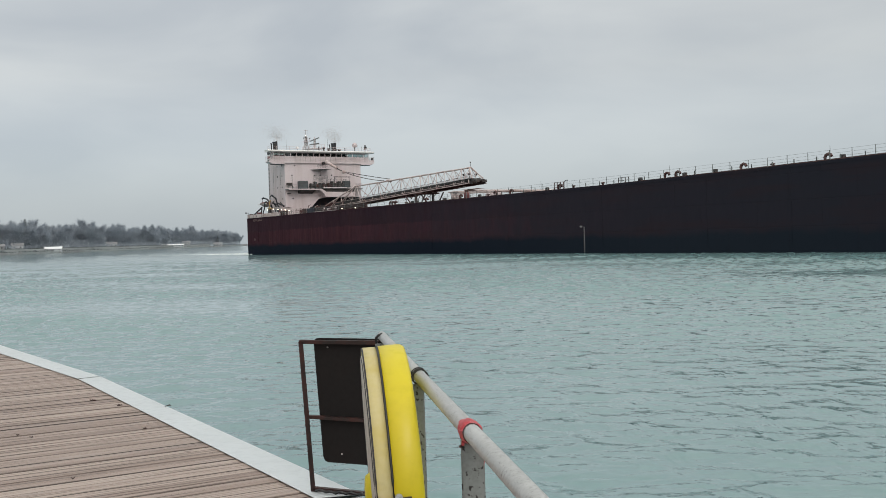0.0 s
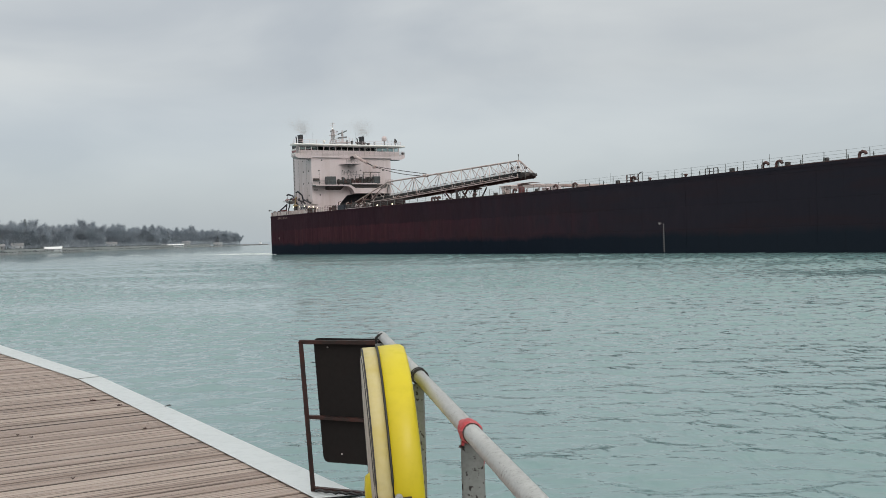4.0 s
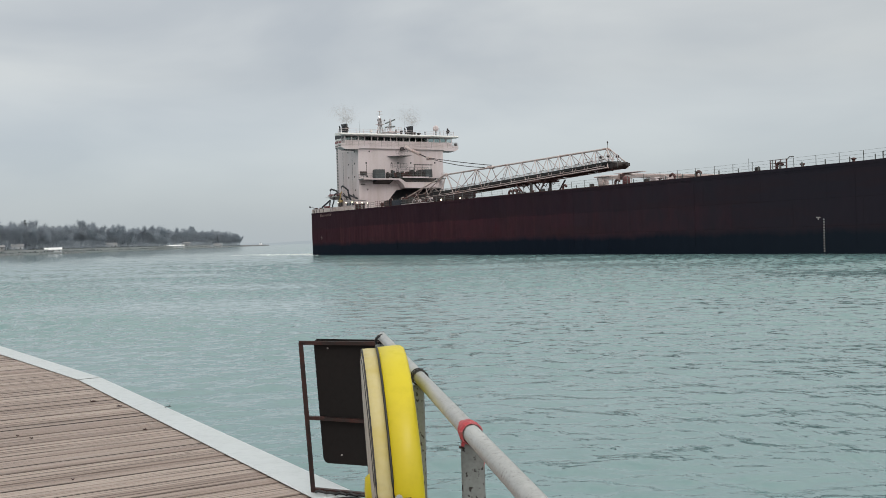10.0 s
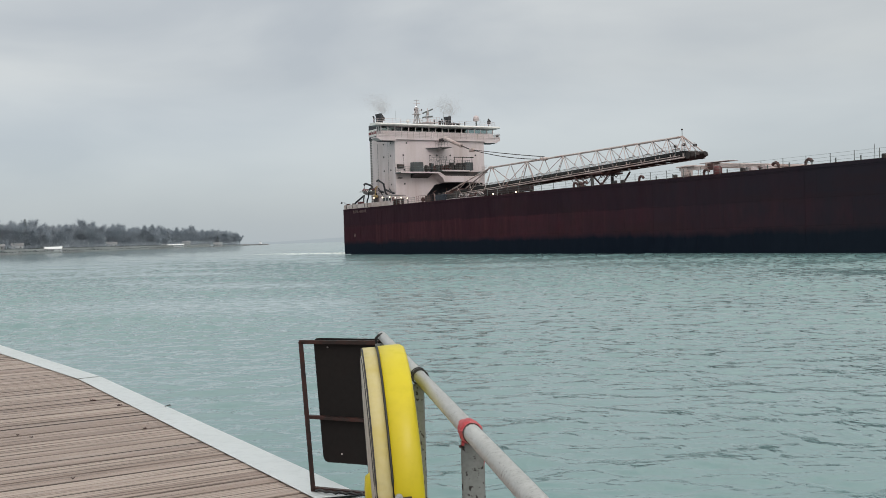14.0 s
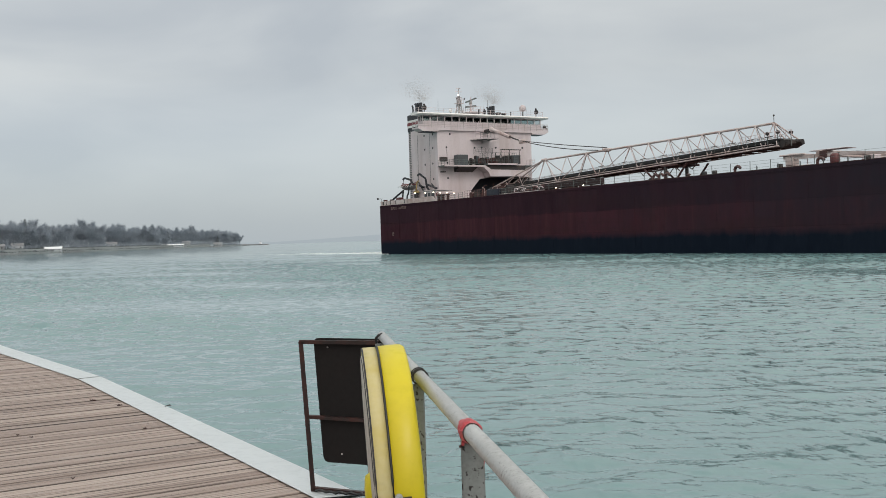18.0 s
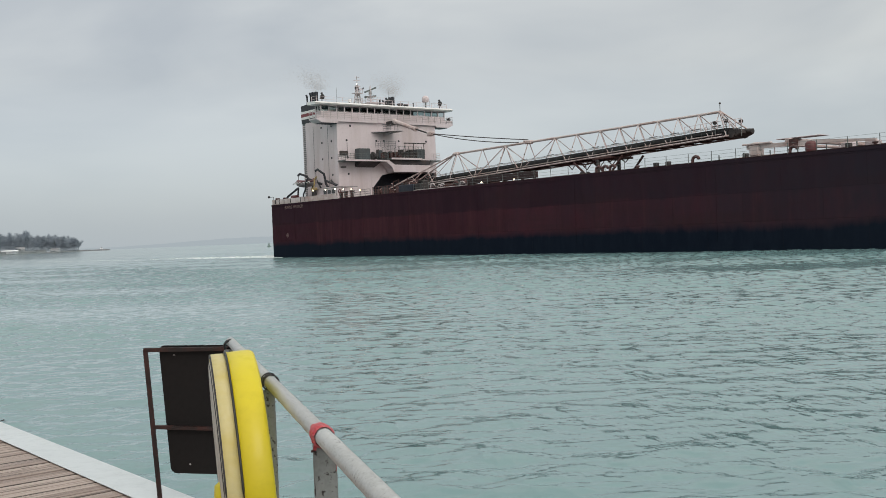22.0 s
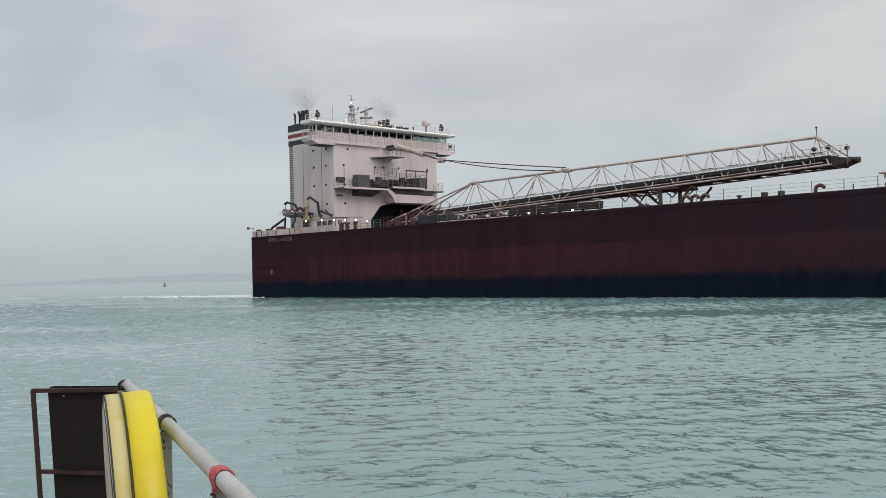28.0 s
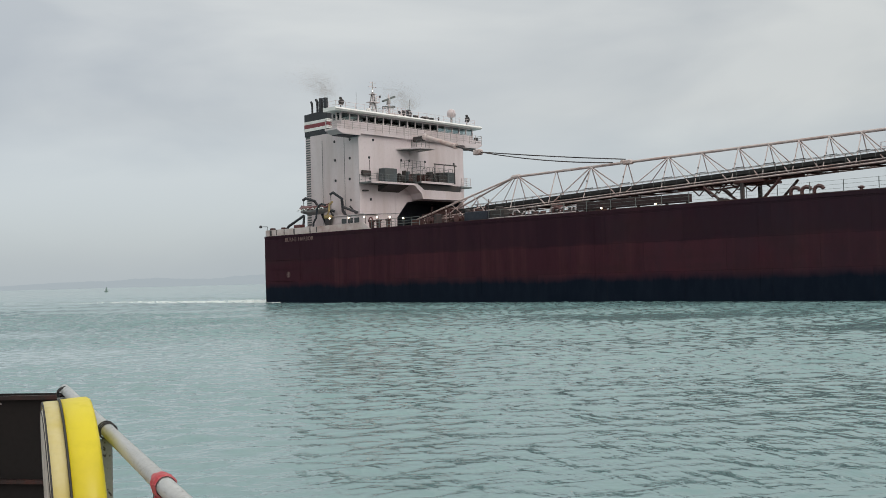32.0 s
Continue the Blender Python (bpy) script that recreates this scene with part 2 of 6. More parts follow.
M_BLACK = worn("funnel_black", (0.014, 0.017, 0.024), (0.035, 0.033, 0.035), 0.5, 0, 0.4, 3.0, 0.6, 0.1)
M_STRIPE_RED = worn("funnel_red", (0.20, 0.035, 0.045), (0.12, 0.03, 0.03), 0.5, 0, 0.5, 4.0, 0.5, 0.1)
M_GREY = worn("machinery_grey", (0.13, 0.15, 0.15), (0.08, 0.07, 0.06), 0.55, 0, 0.6, 4.0, 0.6, 0.1)
M_MACHINE = worn("machine_blue_grey", (0.075, 0.09, 0.10), (0.05, 0.045, 0.04), 0.55, 0, 0.6, 4.0, 0.6, 0.1)
M_ORANGE = worn("lifeboat_orange", (0.115, 0.031, 0.033), (0.09, 0.035, 0.035), 0.5, 0, 0.8, 4.0, 0.5, 0.1)
M_YELLOW_DULL = worn("dull_yellow", (0.34, 0.25, 0.11), (0.20, 0.14, 0.07), 0.6, 0, 1.0, 5.0, 0.5, 0.1)
M_WHITE_PURE = worn("signal_white", (0.75, 0.75, 0.74), (0.5, 0.47, 0.44), 0.45, 0, 1.0, 4.0, 0.4, 0.05)
M_MARK = worn("marking_paint", (0.33, 0.32, 0.32), (0.25, 0.15, 0.14), 0.6, 0, 1.2, 6.0, 0.8, 0.05)
M_NAME = worn("worn_lettering", (0.20, 0.125, 0.115), (0.045, 0.018, 0.022), 0.6, 0, 0.45, 4.0, 1.0, 0.05)


def chipped(name, base, chip, rough, metal, cut=0.59, fine=75.0):
    n = Nodes(name)
    a = n.noise(fine, 4, 0.6, (1, 1, 0.7), 2.0)
    b = n.noise(120.0, 4, 0.6, None, 5.0)
    big = n.noise(6.0, 4, 0.6, (1, 1, 0.4), 7.0)
    c = n.mix(n.ramp(b, 0.4, 0.7, 0, 0.6), base, tuple(v * 0.62 for v in base))
    c = n.mix(n.ramp(big, 0.45, 0.7, 0, 0.4), c, tuple(v * 1.35 for v in base))
    c = n.mix(n.ramp(a, cut, cut + 0.03), c, chip)
    n.bump(n.maths("SUBTRACT", n.maths("MULTIPLY", b, 0.4), n.ramp(a, cut, cut + 0.04)), 0.5, 0.0015)
    return n.set(c, rough, metal)


M_POST = chipped("chipped_post", (0.21, 0.225, 0.22), (0.03, 0.027, 0.025), 0.6, 0.1)
M_GALV = chipped("speckled_pipe", (0.44, 0.45, 0.45), (0.14, 0.14, 0.14), 0.38, 0.25, 0.61, 190.0)
M_CAP = worn("steel_edge_cap", (0.56, 0.60, 0.62), (0.48, 0.515, 0.53), 0.38, 0.0, 1.6, 14.0, 0.5, 0.06, False, 0.004)


def wet_rust():
    """Angle iron: old dark paint, orange rust breaking through it in flakes, wet from the rain."""
    n = Nodes("rusty_angle_iron")
    big, fine = n.noise(14.0, 5, 0.65, (1, 1, 0.5), 3.0), n.noise(70.0, 5, 0.7, None, 8.0)
    c = n.mix(n.ramp(big, 0.4, 0.62), (0.012, 0.006, 0.0055), (0.042, 0.012, 0.009))
    c = n.mix(n.ramp(fine, 0.64, 0.72, 0, 0.8), c, (0.17, 0.06, 0.028))
    c = n.mix(n.ramp(fine, 0.28, 0.40, 0.8, 0.0), c, (0.010, 0.007, 0.007))
    n.bump(fine, 0.7, 0.003)
    return n.set(c, n.ramp(big, 0.35, 0.65, 0.4, 0.75), 0.0)


M_RUST = wet_rust()
M_PLATE = worn("sign_back", (0.011, 0.0095, 0.0095), (0.016, 0.012, 0.011), 0.6, 0, 3.0, 30.0, 0.5, 0.08, False, 0.002)
M_PLATE.node_tree.nodes["Principled BSDF"].inputs["Specular IOR Level"].default_value = 0.18
M_YELLOW = worn("yellow_vinyl", (0.64, 0.53, 0.010), (0.56, 0.435, 0.012), 0.45, 0, 3.5, 22.0, 0.5, 0.1, False, 0.004)
M_PALE = worn("faded_vinyl", (0.55, 0.48, 0.25), (0.46, 0.36, 0.06), 0.5, 0, 7.0, 30.0, 0.8, 0.15, False, 0.004)
M_FACE = worn("grey_vinyl_face", (0.50, 0.47, 0.42), (0.16, 0.13, 0.10), 0.5, 0, 16.0, 60.0, 0.9, 0.15, False, 0.003)
M_CORD = worn("black_cord", (0.012, 0.012, 0.013), (0.03, 0.03, 0.03), 0.6, 0, 9.0, 70.0, 0.4, 0.3, False, 0.002)
M_TAPE = worn("red_tape", (0.40, 0.028, 0.04), (0.52, 0.14, 0.14), 0.45, 0, 30.0, 90.0, 0.6, 0.3, False, 0.002)


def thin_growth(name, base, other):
    """Fine twigs that let half of the light through; this evens out lit and shaded sides."""
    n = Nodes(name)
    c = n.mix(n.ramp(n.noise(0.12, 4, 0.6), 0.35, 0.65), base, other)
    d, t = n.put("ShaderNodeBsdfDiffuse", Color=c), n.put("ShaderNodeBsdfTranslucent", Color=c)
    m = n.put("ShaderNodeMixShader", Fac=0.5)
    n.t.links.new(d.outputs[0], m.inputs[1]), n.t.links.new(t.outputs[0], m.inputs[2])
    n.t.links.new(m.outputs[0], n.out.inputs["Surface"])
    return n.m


# far-bank growth and grass: distance haze is mixed into these base colours
M_BARK = thin_growth("hazed_bare_twigs", (0.375, 0.42, 0.475), (0.305, 0.34, 0.385))
M_FIR = thin_growth("hazed_conifer_green", (0.21, 0.235, 0.245), (0.17, 0.19, 0.20))
M_BANK = worn("hazed_winter_bank", (0.34, 0.365, 0.37), (0.25, 0.27, 0.275), 0.95, 0, 0.02, 0.3, 0.8, 0.2)
# buoy green is paled in the colour to carry haze over the water
M_BUOY = worn("hazed_green_paint", (0.17, 0.235, 0.215), (0.12, 0.17, 0.155), 0.7, 0, 2.0, 9.0, 0.6, 0.1)
M_EARTH = worn("ground_earth", (0.16, 0.15, 0.12), (0.10, 0.09, 0.07), 0.95, 0, 0.05, 0.6, 0.8, 0.2)
M_HOUSE = worn("house_siding", (0.44, 0.47, 0.50), (0.36, 0.385, 0.41), 0.7, 0, 0.2, 2.0, 0.5, 0.1)
M_ROOF = worn("house_roof", (0.25, 0.255, 0.265), (0.20, 0.205, 0.215), 0.8, 0, 0.3, 2.0, 0.5, 0.1)
M_ROOF_WHITE = worn("white_roof", (0.82, 0.84, 0.86), (0.7, 0.72, 0.74), 0.5, 0, 0.3, 2.0, 0.3, 0.05)
M_FOAM = worn("foam", (0.78, 0.82, 0.82), (0.55, 0.65, 0.64), 0.7, 0, 0.8, 5.0, 0.7, 0.4, False, 0.05)
M_LAMP = glow("deck_lamp_glow", (1.0, 0.86, 0.62), 4.0)
M_LAMP_SHINE = glow("masthead_glow", (1.0, 0.97, 0.9), 9.0)


def window_glass():
    n = Nodes("dark_window_glass")
    return n.set(n.mix(n.noise(0.8), (0.02, 0.024, 0.026), (0.05, 0.056, 0.058)), 0.06, 0.0, IOR=1.5)


M_GLASS = window_glass()


def clear_pane():
    n = Nodes("tinted_clear_glass")
    return n.set(n.mix(n.noise(0.6), (0.44, 0.51, 0.51), (0.54, 0.60, 0.60)), 0.03, 0.0, IOR=1.08, Transmission_Weight=1.0)


M_PANE = clear_pane()


# ---------------------------------------------------------------- mesh helpers
def link(name, bm, material, parent=None, smooth=False):
    me = bpy.data.meshes.new(name)
    bm.to_mesh(me)
    bm.free()
    me.materials.append(material)
    if smooth:
        me.polygons.foreach_set("use_smooth", [True] * len(me.polygons))
    ob = new(name, me)
    ob.parent = parent
    return ob


def part(name, bm, material, parent, label="", smooth=False):
    ob = link(name, bm, material, parent, smooth)
    return tagged(ob, label) if label else ob


def again(ob, x=0, y=0, z=0, rz=0):
    """Another piece on the same mesh, moved from the first one's place."""
    o = ob.copy()
    scene.collection.objects.link(o)
    o.matrix_basis = pose(x, y, z, 0, 0, rz) @ ob.matrix_basis
    return o


def thing(name, label, category, x=0, y=0, z=0, rz=0, group=""):
    e = new(name)
    e.empty_display_size = 0.3
    e.matrix_basis = pose(x, y, z, 0, 0, rz)
    return tagged(e, label, category, group)


def box(x0, x1, y0, y1, z0, z1, bevel=0.0, bm=None):
    own = bmesh.new()
    vs = [own.verts.new((x, y, z)) for x in (x0, x1) for y in (y0, y1) for z in (z0, z1)]
    for f in ((0, 1, 3, 2), (4, 6, 7, 5), (0, 4, 5, 1), (2, 3, 7, 6), (0, 2, 6, 4), (1, 5, 7, 3)):
        own.faces.new([vs[i] for i in f])
    if bevel:
        bmesh.ops.bevel(own, geom=own.edges[:], offset=bevel, segments=1, affect="EDGES", clamp_overlap=True)
    return merge(own, bm)


def merge(own, bm):
    if bm is None:
        return own
    me = bpy.data.meshes.new("scratch")
    own.to_mesh(me)
    own.free()
    bm.from_mesh(me)
    bpy.data.meshes.remove(me)
    return bm


def tube(pts, r, sides=6, bm=None, caps=True, taper=None):
    """A round bar along a line of points."""
    bm = bm or bmesh.new()
    pts = [Vector(p) for p in pts]
    rings = []
    for i, p in enumerate(pts):
        d = (pts[min(i + 1, len(pts) - 1)] - pts[max(i - 1, 0)]).normalized()
        side = d.cross(Vector((0, 0, 1)))
        side = side.normalized() if side.length > 1e-3 else Vector((1, 0, 0))
        up = side.cross(d)
        rr = r if taper is None else r + (taper - r) * i / max(1, len(pts) - 1)
        rings.append([bm.verts.new(p + rr * (math.cos(a) * side + math.sin(a) * up)) for a in (2 * math.pi * k / sides for k in range(sides))])
    for a, b in zip(rings, rings[1:]):
        for k in range(sides):
            bm.faces.new((a[k], a[(k + 1) % sides], b[(k + 1) % sides], b[k]))
    if caps:
        bm.faces.new(rings[0][::-1])
        bm.faces.new(rings[-1])
    return bm


def prism(poly, axis, a, b, bm=None):
    """A polygon pushed along an axis from a to b. Axis x takes (y, z), y takes (x, z), z takes (x, y)."""
    bm = bm or bmesh.new()

    def at(u, v, w):
        return {"x": (w, u, v), "y": (u, w, v), "z": (u, v, w)}[axis]

    lo = [bm.verts.new(at(u, v, a)) for u, v in poly]
    hi = [bm.verts.new(at(u, v, b)) for u, v in poly]
    n = len(poly)
    faces = [bm.faces.new(lo[::-1]), bm.faces.new(hi)]
    for i in range(n):
        faces.append(bm.faces.new((lo[i], lo[(i + 1) % n], hi[(i + 1) % n], hi[i])))
    bmesh.ops.recalc_face_normals(bm, faces=faces)
    return bm


def lathe(profile, sides=16, centre=(0, 0, 0), axis="z", bm=None):
    """A turned body from (radius, height) pairs."""
    bm = bm or bmesh.new()
    cx, cy, cz = centre
    rings = []
    for r, h in profile:
        ring = []
        for k in range(sides):
            a = 2 * math.pi * k / sides
            u, v = r * math.cos(a), r * math.sin(a)
            ring.append(bm.verts.new({"z": (cx + u, cy + v, cz + h), "x": (cx + h, cy + u, cz + v), "y": (cx + u, cy + h, cz + v)}[axis]))
        rings.append(ring)
    faces = []
    for a, b in zip(rings, rings[1:]):
        for k in range(sides):
            faces.append(bm.faces.new((a[k], a[(k + 1) % sides], b[(k + 1) % sides], b[k])))
    faces += [bm.faces.new(rings[0][::-1]), bm.faces.new(rings[-1])]
    bmesh.ops.recalc_face_normals(bm, faces=faces)
    return bm


# ---------------------------------------------------------------- river, river bed and banks
def river():
    # rings about the quay, fine in the reach off the quay, coarse elsewhere
    fan = np.radians(np.concatenate([np.linspace(-180, -42, 24, endpoint=False), np.linspace(-42, 58, 620, endpoint=False), np.linspace(58, 180, 24, endpoint=False)]))
    rad = np.concatenate([[1.5, 4.0], np.geomspace(7.0, 110, 880, endpoint=False), np.geomspace(110, 460, 340, endpoint=False), np.geomspace(460, 4700, 30)])
    rr, aa = np.meshgrid(rad, fan, indexing="ij")
    x, y = rr * np.sin(aa), rr * np.cos(aa)
    rng = np.random.default_rng(5)
    z = np.zeros_like(x)
    gust = 0.85 + 0.5 * np.sin(0.11 * x + 0.16 * y + 0.7) * np.sin(0.087 * y - 0.05 * x + 0.4) + 0.3 * np.sin(0.31 * y + 0.12 * x) * np.sin(0.21 * x + 1.0)
    for k in range(84):
        lam = 0.19 * (18.0 ** ((k / 83.0) ** 1.3)) * rng.uniform(0.92, 1.08)
        th = rng.normal(radians(86), 0.46)
        slope = 0.0205 if lam < 1.0 else 0.0190 * (1.0 / lam) ** 0.7
        amp = slope * (1.7 if 0.6 < lam < 2.2 else 1.15) * lam / 6.283
        # the open stream is choppier than the lee of the quay
        if lam > 0.45:
            amp = amp * (1 + (1.5 if lam < 1.5 else 0.6) * np.clip((rr - 30) / 50, 0, 1))
        fade = np.clip(2.4 - rr / (85.0 * lam), 0, 1)
        u, w = x * np.cos(th) + y * np.sin(th), y * np.cos(th) - x * np.sin(th)
        ph = 6.283 * u / lam + rng.uniform(0, 6.28)
        ph += 1.25 * np.sin(1.15 * w / lam ** 0.9 + k) + 0.9 * np.sin(0.55 * w / lam ** 0.7 + 3 * k) + 0.9 * np.sin(0.31 * u / lam ** 0.6 + 2 * k)
        s = np.sin(ph)
        z += amp * fade * (s + 0.28 * np.cos(2 * ph))
    z *= np.clip(gust, 0.3, 1.6)
    n, m = rr.shape
    co = np.stack([x, y, z], -1).reshape(-1, 3)
    i = np.arange(n * m).reshape(n, m)
    a, b = i[:-1, :], i[1:, :]
    quads = np.stack([a, b, np.roll(b, -1, 1), np.roll(a, -1, 1)], -1).reshape(-1, 4)
    me = bpy.data.meshes.new("water")
    me.vertices.add(len(co)), me.vertices.foreach_set("co", co.ravel())
    me.loops.add(quads.size), me.loops.foreach_set("vertex_index", quads.ravel().astype(np.int32))
    me.polygons.add(len(quads))
    me.polygons.foreach_set("loop_start", np.arange(0, quads.size, 4, dtype=np.int32))
    me.polygons.foreach_set("use_smooth", np.ones(len(quads), dtype=bool))
    me.update(calc_edges=True)
    me.materials.append(M_WATER)
    return tagged(new("water", me), "rippled grey-green river water under an overcast sky", "water", kind="structure")


water = river()

bm = bmesh.new()
for a in ((-4900, -4900), (4900, -4900), (4900, 4900), (-4900, 4900)):
    bm.verts.new((*a, -4.0))
bm.faces.new(bm.verts[:])
tagged(link("ground", bm, M_EARTH), "river bed and land of brown earth", "ground", kind="structure")


# ---------------------------------------------------------------- the ship: x forward from the transom, y to port from the starboard side, z up from the waterline
DECK, BEAM, LOA = 10.0, 32.0, 305.0
MID = BEAM / 2



def sheer(x):
    """Rise of the deck towards the bow."""
    return 0.0 if x < 110 else 0.0000865 * (min(x, 200) - 110) ** 2 + max(0.0, x - 200) * 0.0156


SHEER_X = (0.35, 110, 130, 150, 170, 185, 200, 268)
ship = thing("cargo_ship", "long rust-red lake freighter with a white stern house, under way", "ship")


def fence(name, parent, pts, height=1.1, step=3.3, bars=3, r=0.03, material=None, label="", post_r=None):
    """Guard rail along a line: the bars are the part, each post a piece of it."""
    material = material or M_WHITE
    bm = bmesh.new()
    pts = [Vector(p) for p in pts]
    for k in range(bars):
        h = height * (k + 1) / bars
        tube([p + Vector((0, 0, h)) for p in pts], r * (0.8 if post_r is None else 0.6), 4, bm)
    rail = part(name, bm, material, parent, label)
    post = None
    for a, b in zip(pts, pts[1:]):
        n = max(1, round((b - a).length / step))
        for i in range(n + (b is pts[-1])):
            p = a + (b - a) * i / n
            if post is None:
                post = part("post", tube([(0, 0, 0), (0, 0, height + 0.04)], post_r or r * 1.3, 5), material, rail)
                post.location = p
                first = p
            else:
                again(post, *(p - first))
    return rail


def ship_hull():
    # plan outline of the hull: square transom, long parallel sides, full bow
    side = [(0.0, 0.35), (0.35, 0.0), (110, 0.0), (130, 0.0), (150, 0.0), (170, 0.0), (185, 0.0), (200, 0.0), (268, 0.0), (280, 0.6), (290, 2.6), (298, 6.4), (303, 11.0), (305, 16.0)]
    outline = side + [(x, BEAM - y) for x, y in reversed(side[:-1])]
    bm = bmesh.new()
    rows = []
    for z, grow in ((-3.2, -0.3), (-0.6, -0.04), (4.0, 0.0), (DECK - 0.12, 0.0), (DECK, -0.06)):
        rows.append([bm.verts.new((x + (grow if x > 1 else -grow), y + (grow if y > MID else -grow), z + (sheer(x) if z > 5 else 0))) for x, y in outline])
    n = len(outline)
    for a, b in zip(rows, rows[1:]):
        for i in range(n):
            bm.faces.new((a[i], a[(i + 1) % n], b[(i + 1) % n], b[i]))
    bm.faces.new(rows[0][::-1])
    bm.faces.new(rows[-1])
    bmesh.ops.recalc_face_normals(bm, faces=bm.faces[:])
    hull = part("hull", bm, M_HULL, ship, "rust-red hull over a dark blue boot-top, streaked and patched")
    # deck plating inside a low waterway bar
    inner = [(x + (0.5 if x < 1 else -0.5 if x > 290 else 0), min(max(y, 0.5), BEAM - 0.5)) for x, y in outline]
    part("deck", prism(inner, "z", DECK + 0.004, DECK + 0.05), M_DECK, ship, "oxide-red deck plating")
    part("sheer_strake", prism([(x, DECK - 0.34) for x in SHEER_X] + [(x, DECK - 0.02) for x in reversed(SHEER_X)], "y", -0.05, -0.003), M_HULL, hull)
    # doubler bars along the side
    part("fender_bar", box(3.0, 6.8, -0.06, -0.004, 6.3, 6.42), M_HULL, hull)
    part("fender_bar", box(2.2, 9.6, -0.06, -0.004, 4.95, 5.07), M_HULL, hull)
    part("fender_bar", box(2.0, 7.4, -0.06, -0.004, 3.2, 3.32), M_HULL, hull)
    part("frame_bar", box(8.6, 8.72, -0.05, -0.004, 3.4, 9.6), M_HULL, hull)
    for x in (17.2, 19.0, 24.6, 31.0, 43.5, 60.2, 79.4, 101.0, 126.5, 151.0, 172.0, 185.6, 205.0):
        part("weld_seam", box(x, x + 0.07, -0.024, -0.004, 1.0, 9.5), M_HULL, hull)
    # draft marks: a column of worn bars
    for k in range(13):
        part("draft_mark", box(146.68, 146.88, -0.02, -0.006, 0.25 + k * 0.30, 0.40 + k * 0.30), M_MARK, hull)
    part("draft_mark", box(145.75, 146.35, -0.02, -0.006, 4.10, 4.22), M_MARK, hull)
    part("draft_mark", box(145.95, 146.12, -0.02, -0.006, 3.9, 4.10), M_MARK, hull)
    # thruster sign: ring with a cross
    ring = bmesh.new()
    for k in range(20):
        a, b = 2 * math.pi * k / 20, 2 * math.pi * (k + 1) / 20
        vs = [ring.verts.new((5.95 + r * math.cos(t), -0.02, 4.15 + r * math.sin(t))) for r, t in ((0.32, a), (0.32, b), (0.42, b), (0.42, a))]
        ring.faces.new(vs)
    for dx, dz in ((0.07, 0.3), (0.24, 0.06)):
        box(5.95 - dx, 5.95 + dx, -0.021, -0.012, 4.15 - dz, 4.15 + dz, 0, ring)
    part("thruster_sign", ring, M_NAME, hull, "white ring with a cross")
    # the name near the transom
    for word, x, size in (("BURNS", 5.3, 0.84), ("HARBOR", 8.4, 0.84)):
        cu = bpy.data.curves.new("name", "FONT")
        cu.body, cu.size, cu.extrude, cu.space_character = word, size, 0.008, 1.05
        tmp = new("name", cu)
        bpy.context.view_layer.update()
        me = bpy.data.meshes.new_from_object(tmp.evaluated_get(bpy.context.evaluated_depsgraph_get()))
        bpy.data.objects.remove(tmp)
        me.materials.clear()
        me.materials.append(M_NAME)
        ob = new("ship_name", me)
        ob.parent = hull
        ob.matrix_basis = pose(x, -0.02, 9.0, 90, 0, 0)
        tagged(ob, "worn pale lettering")


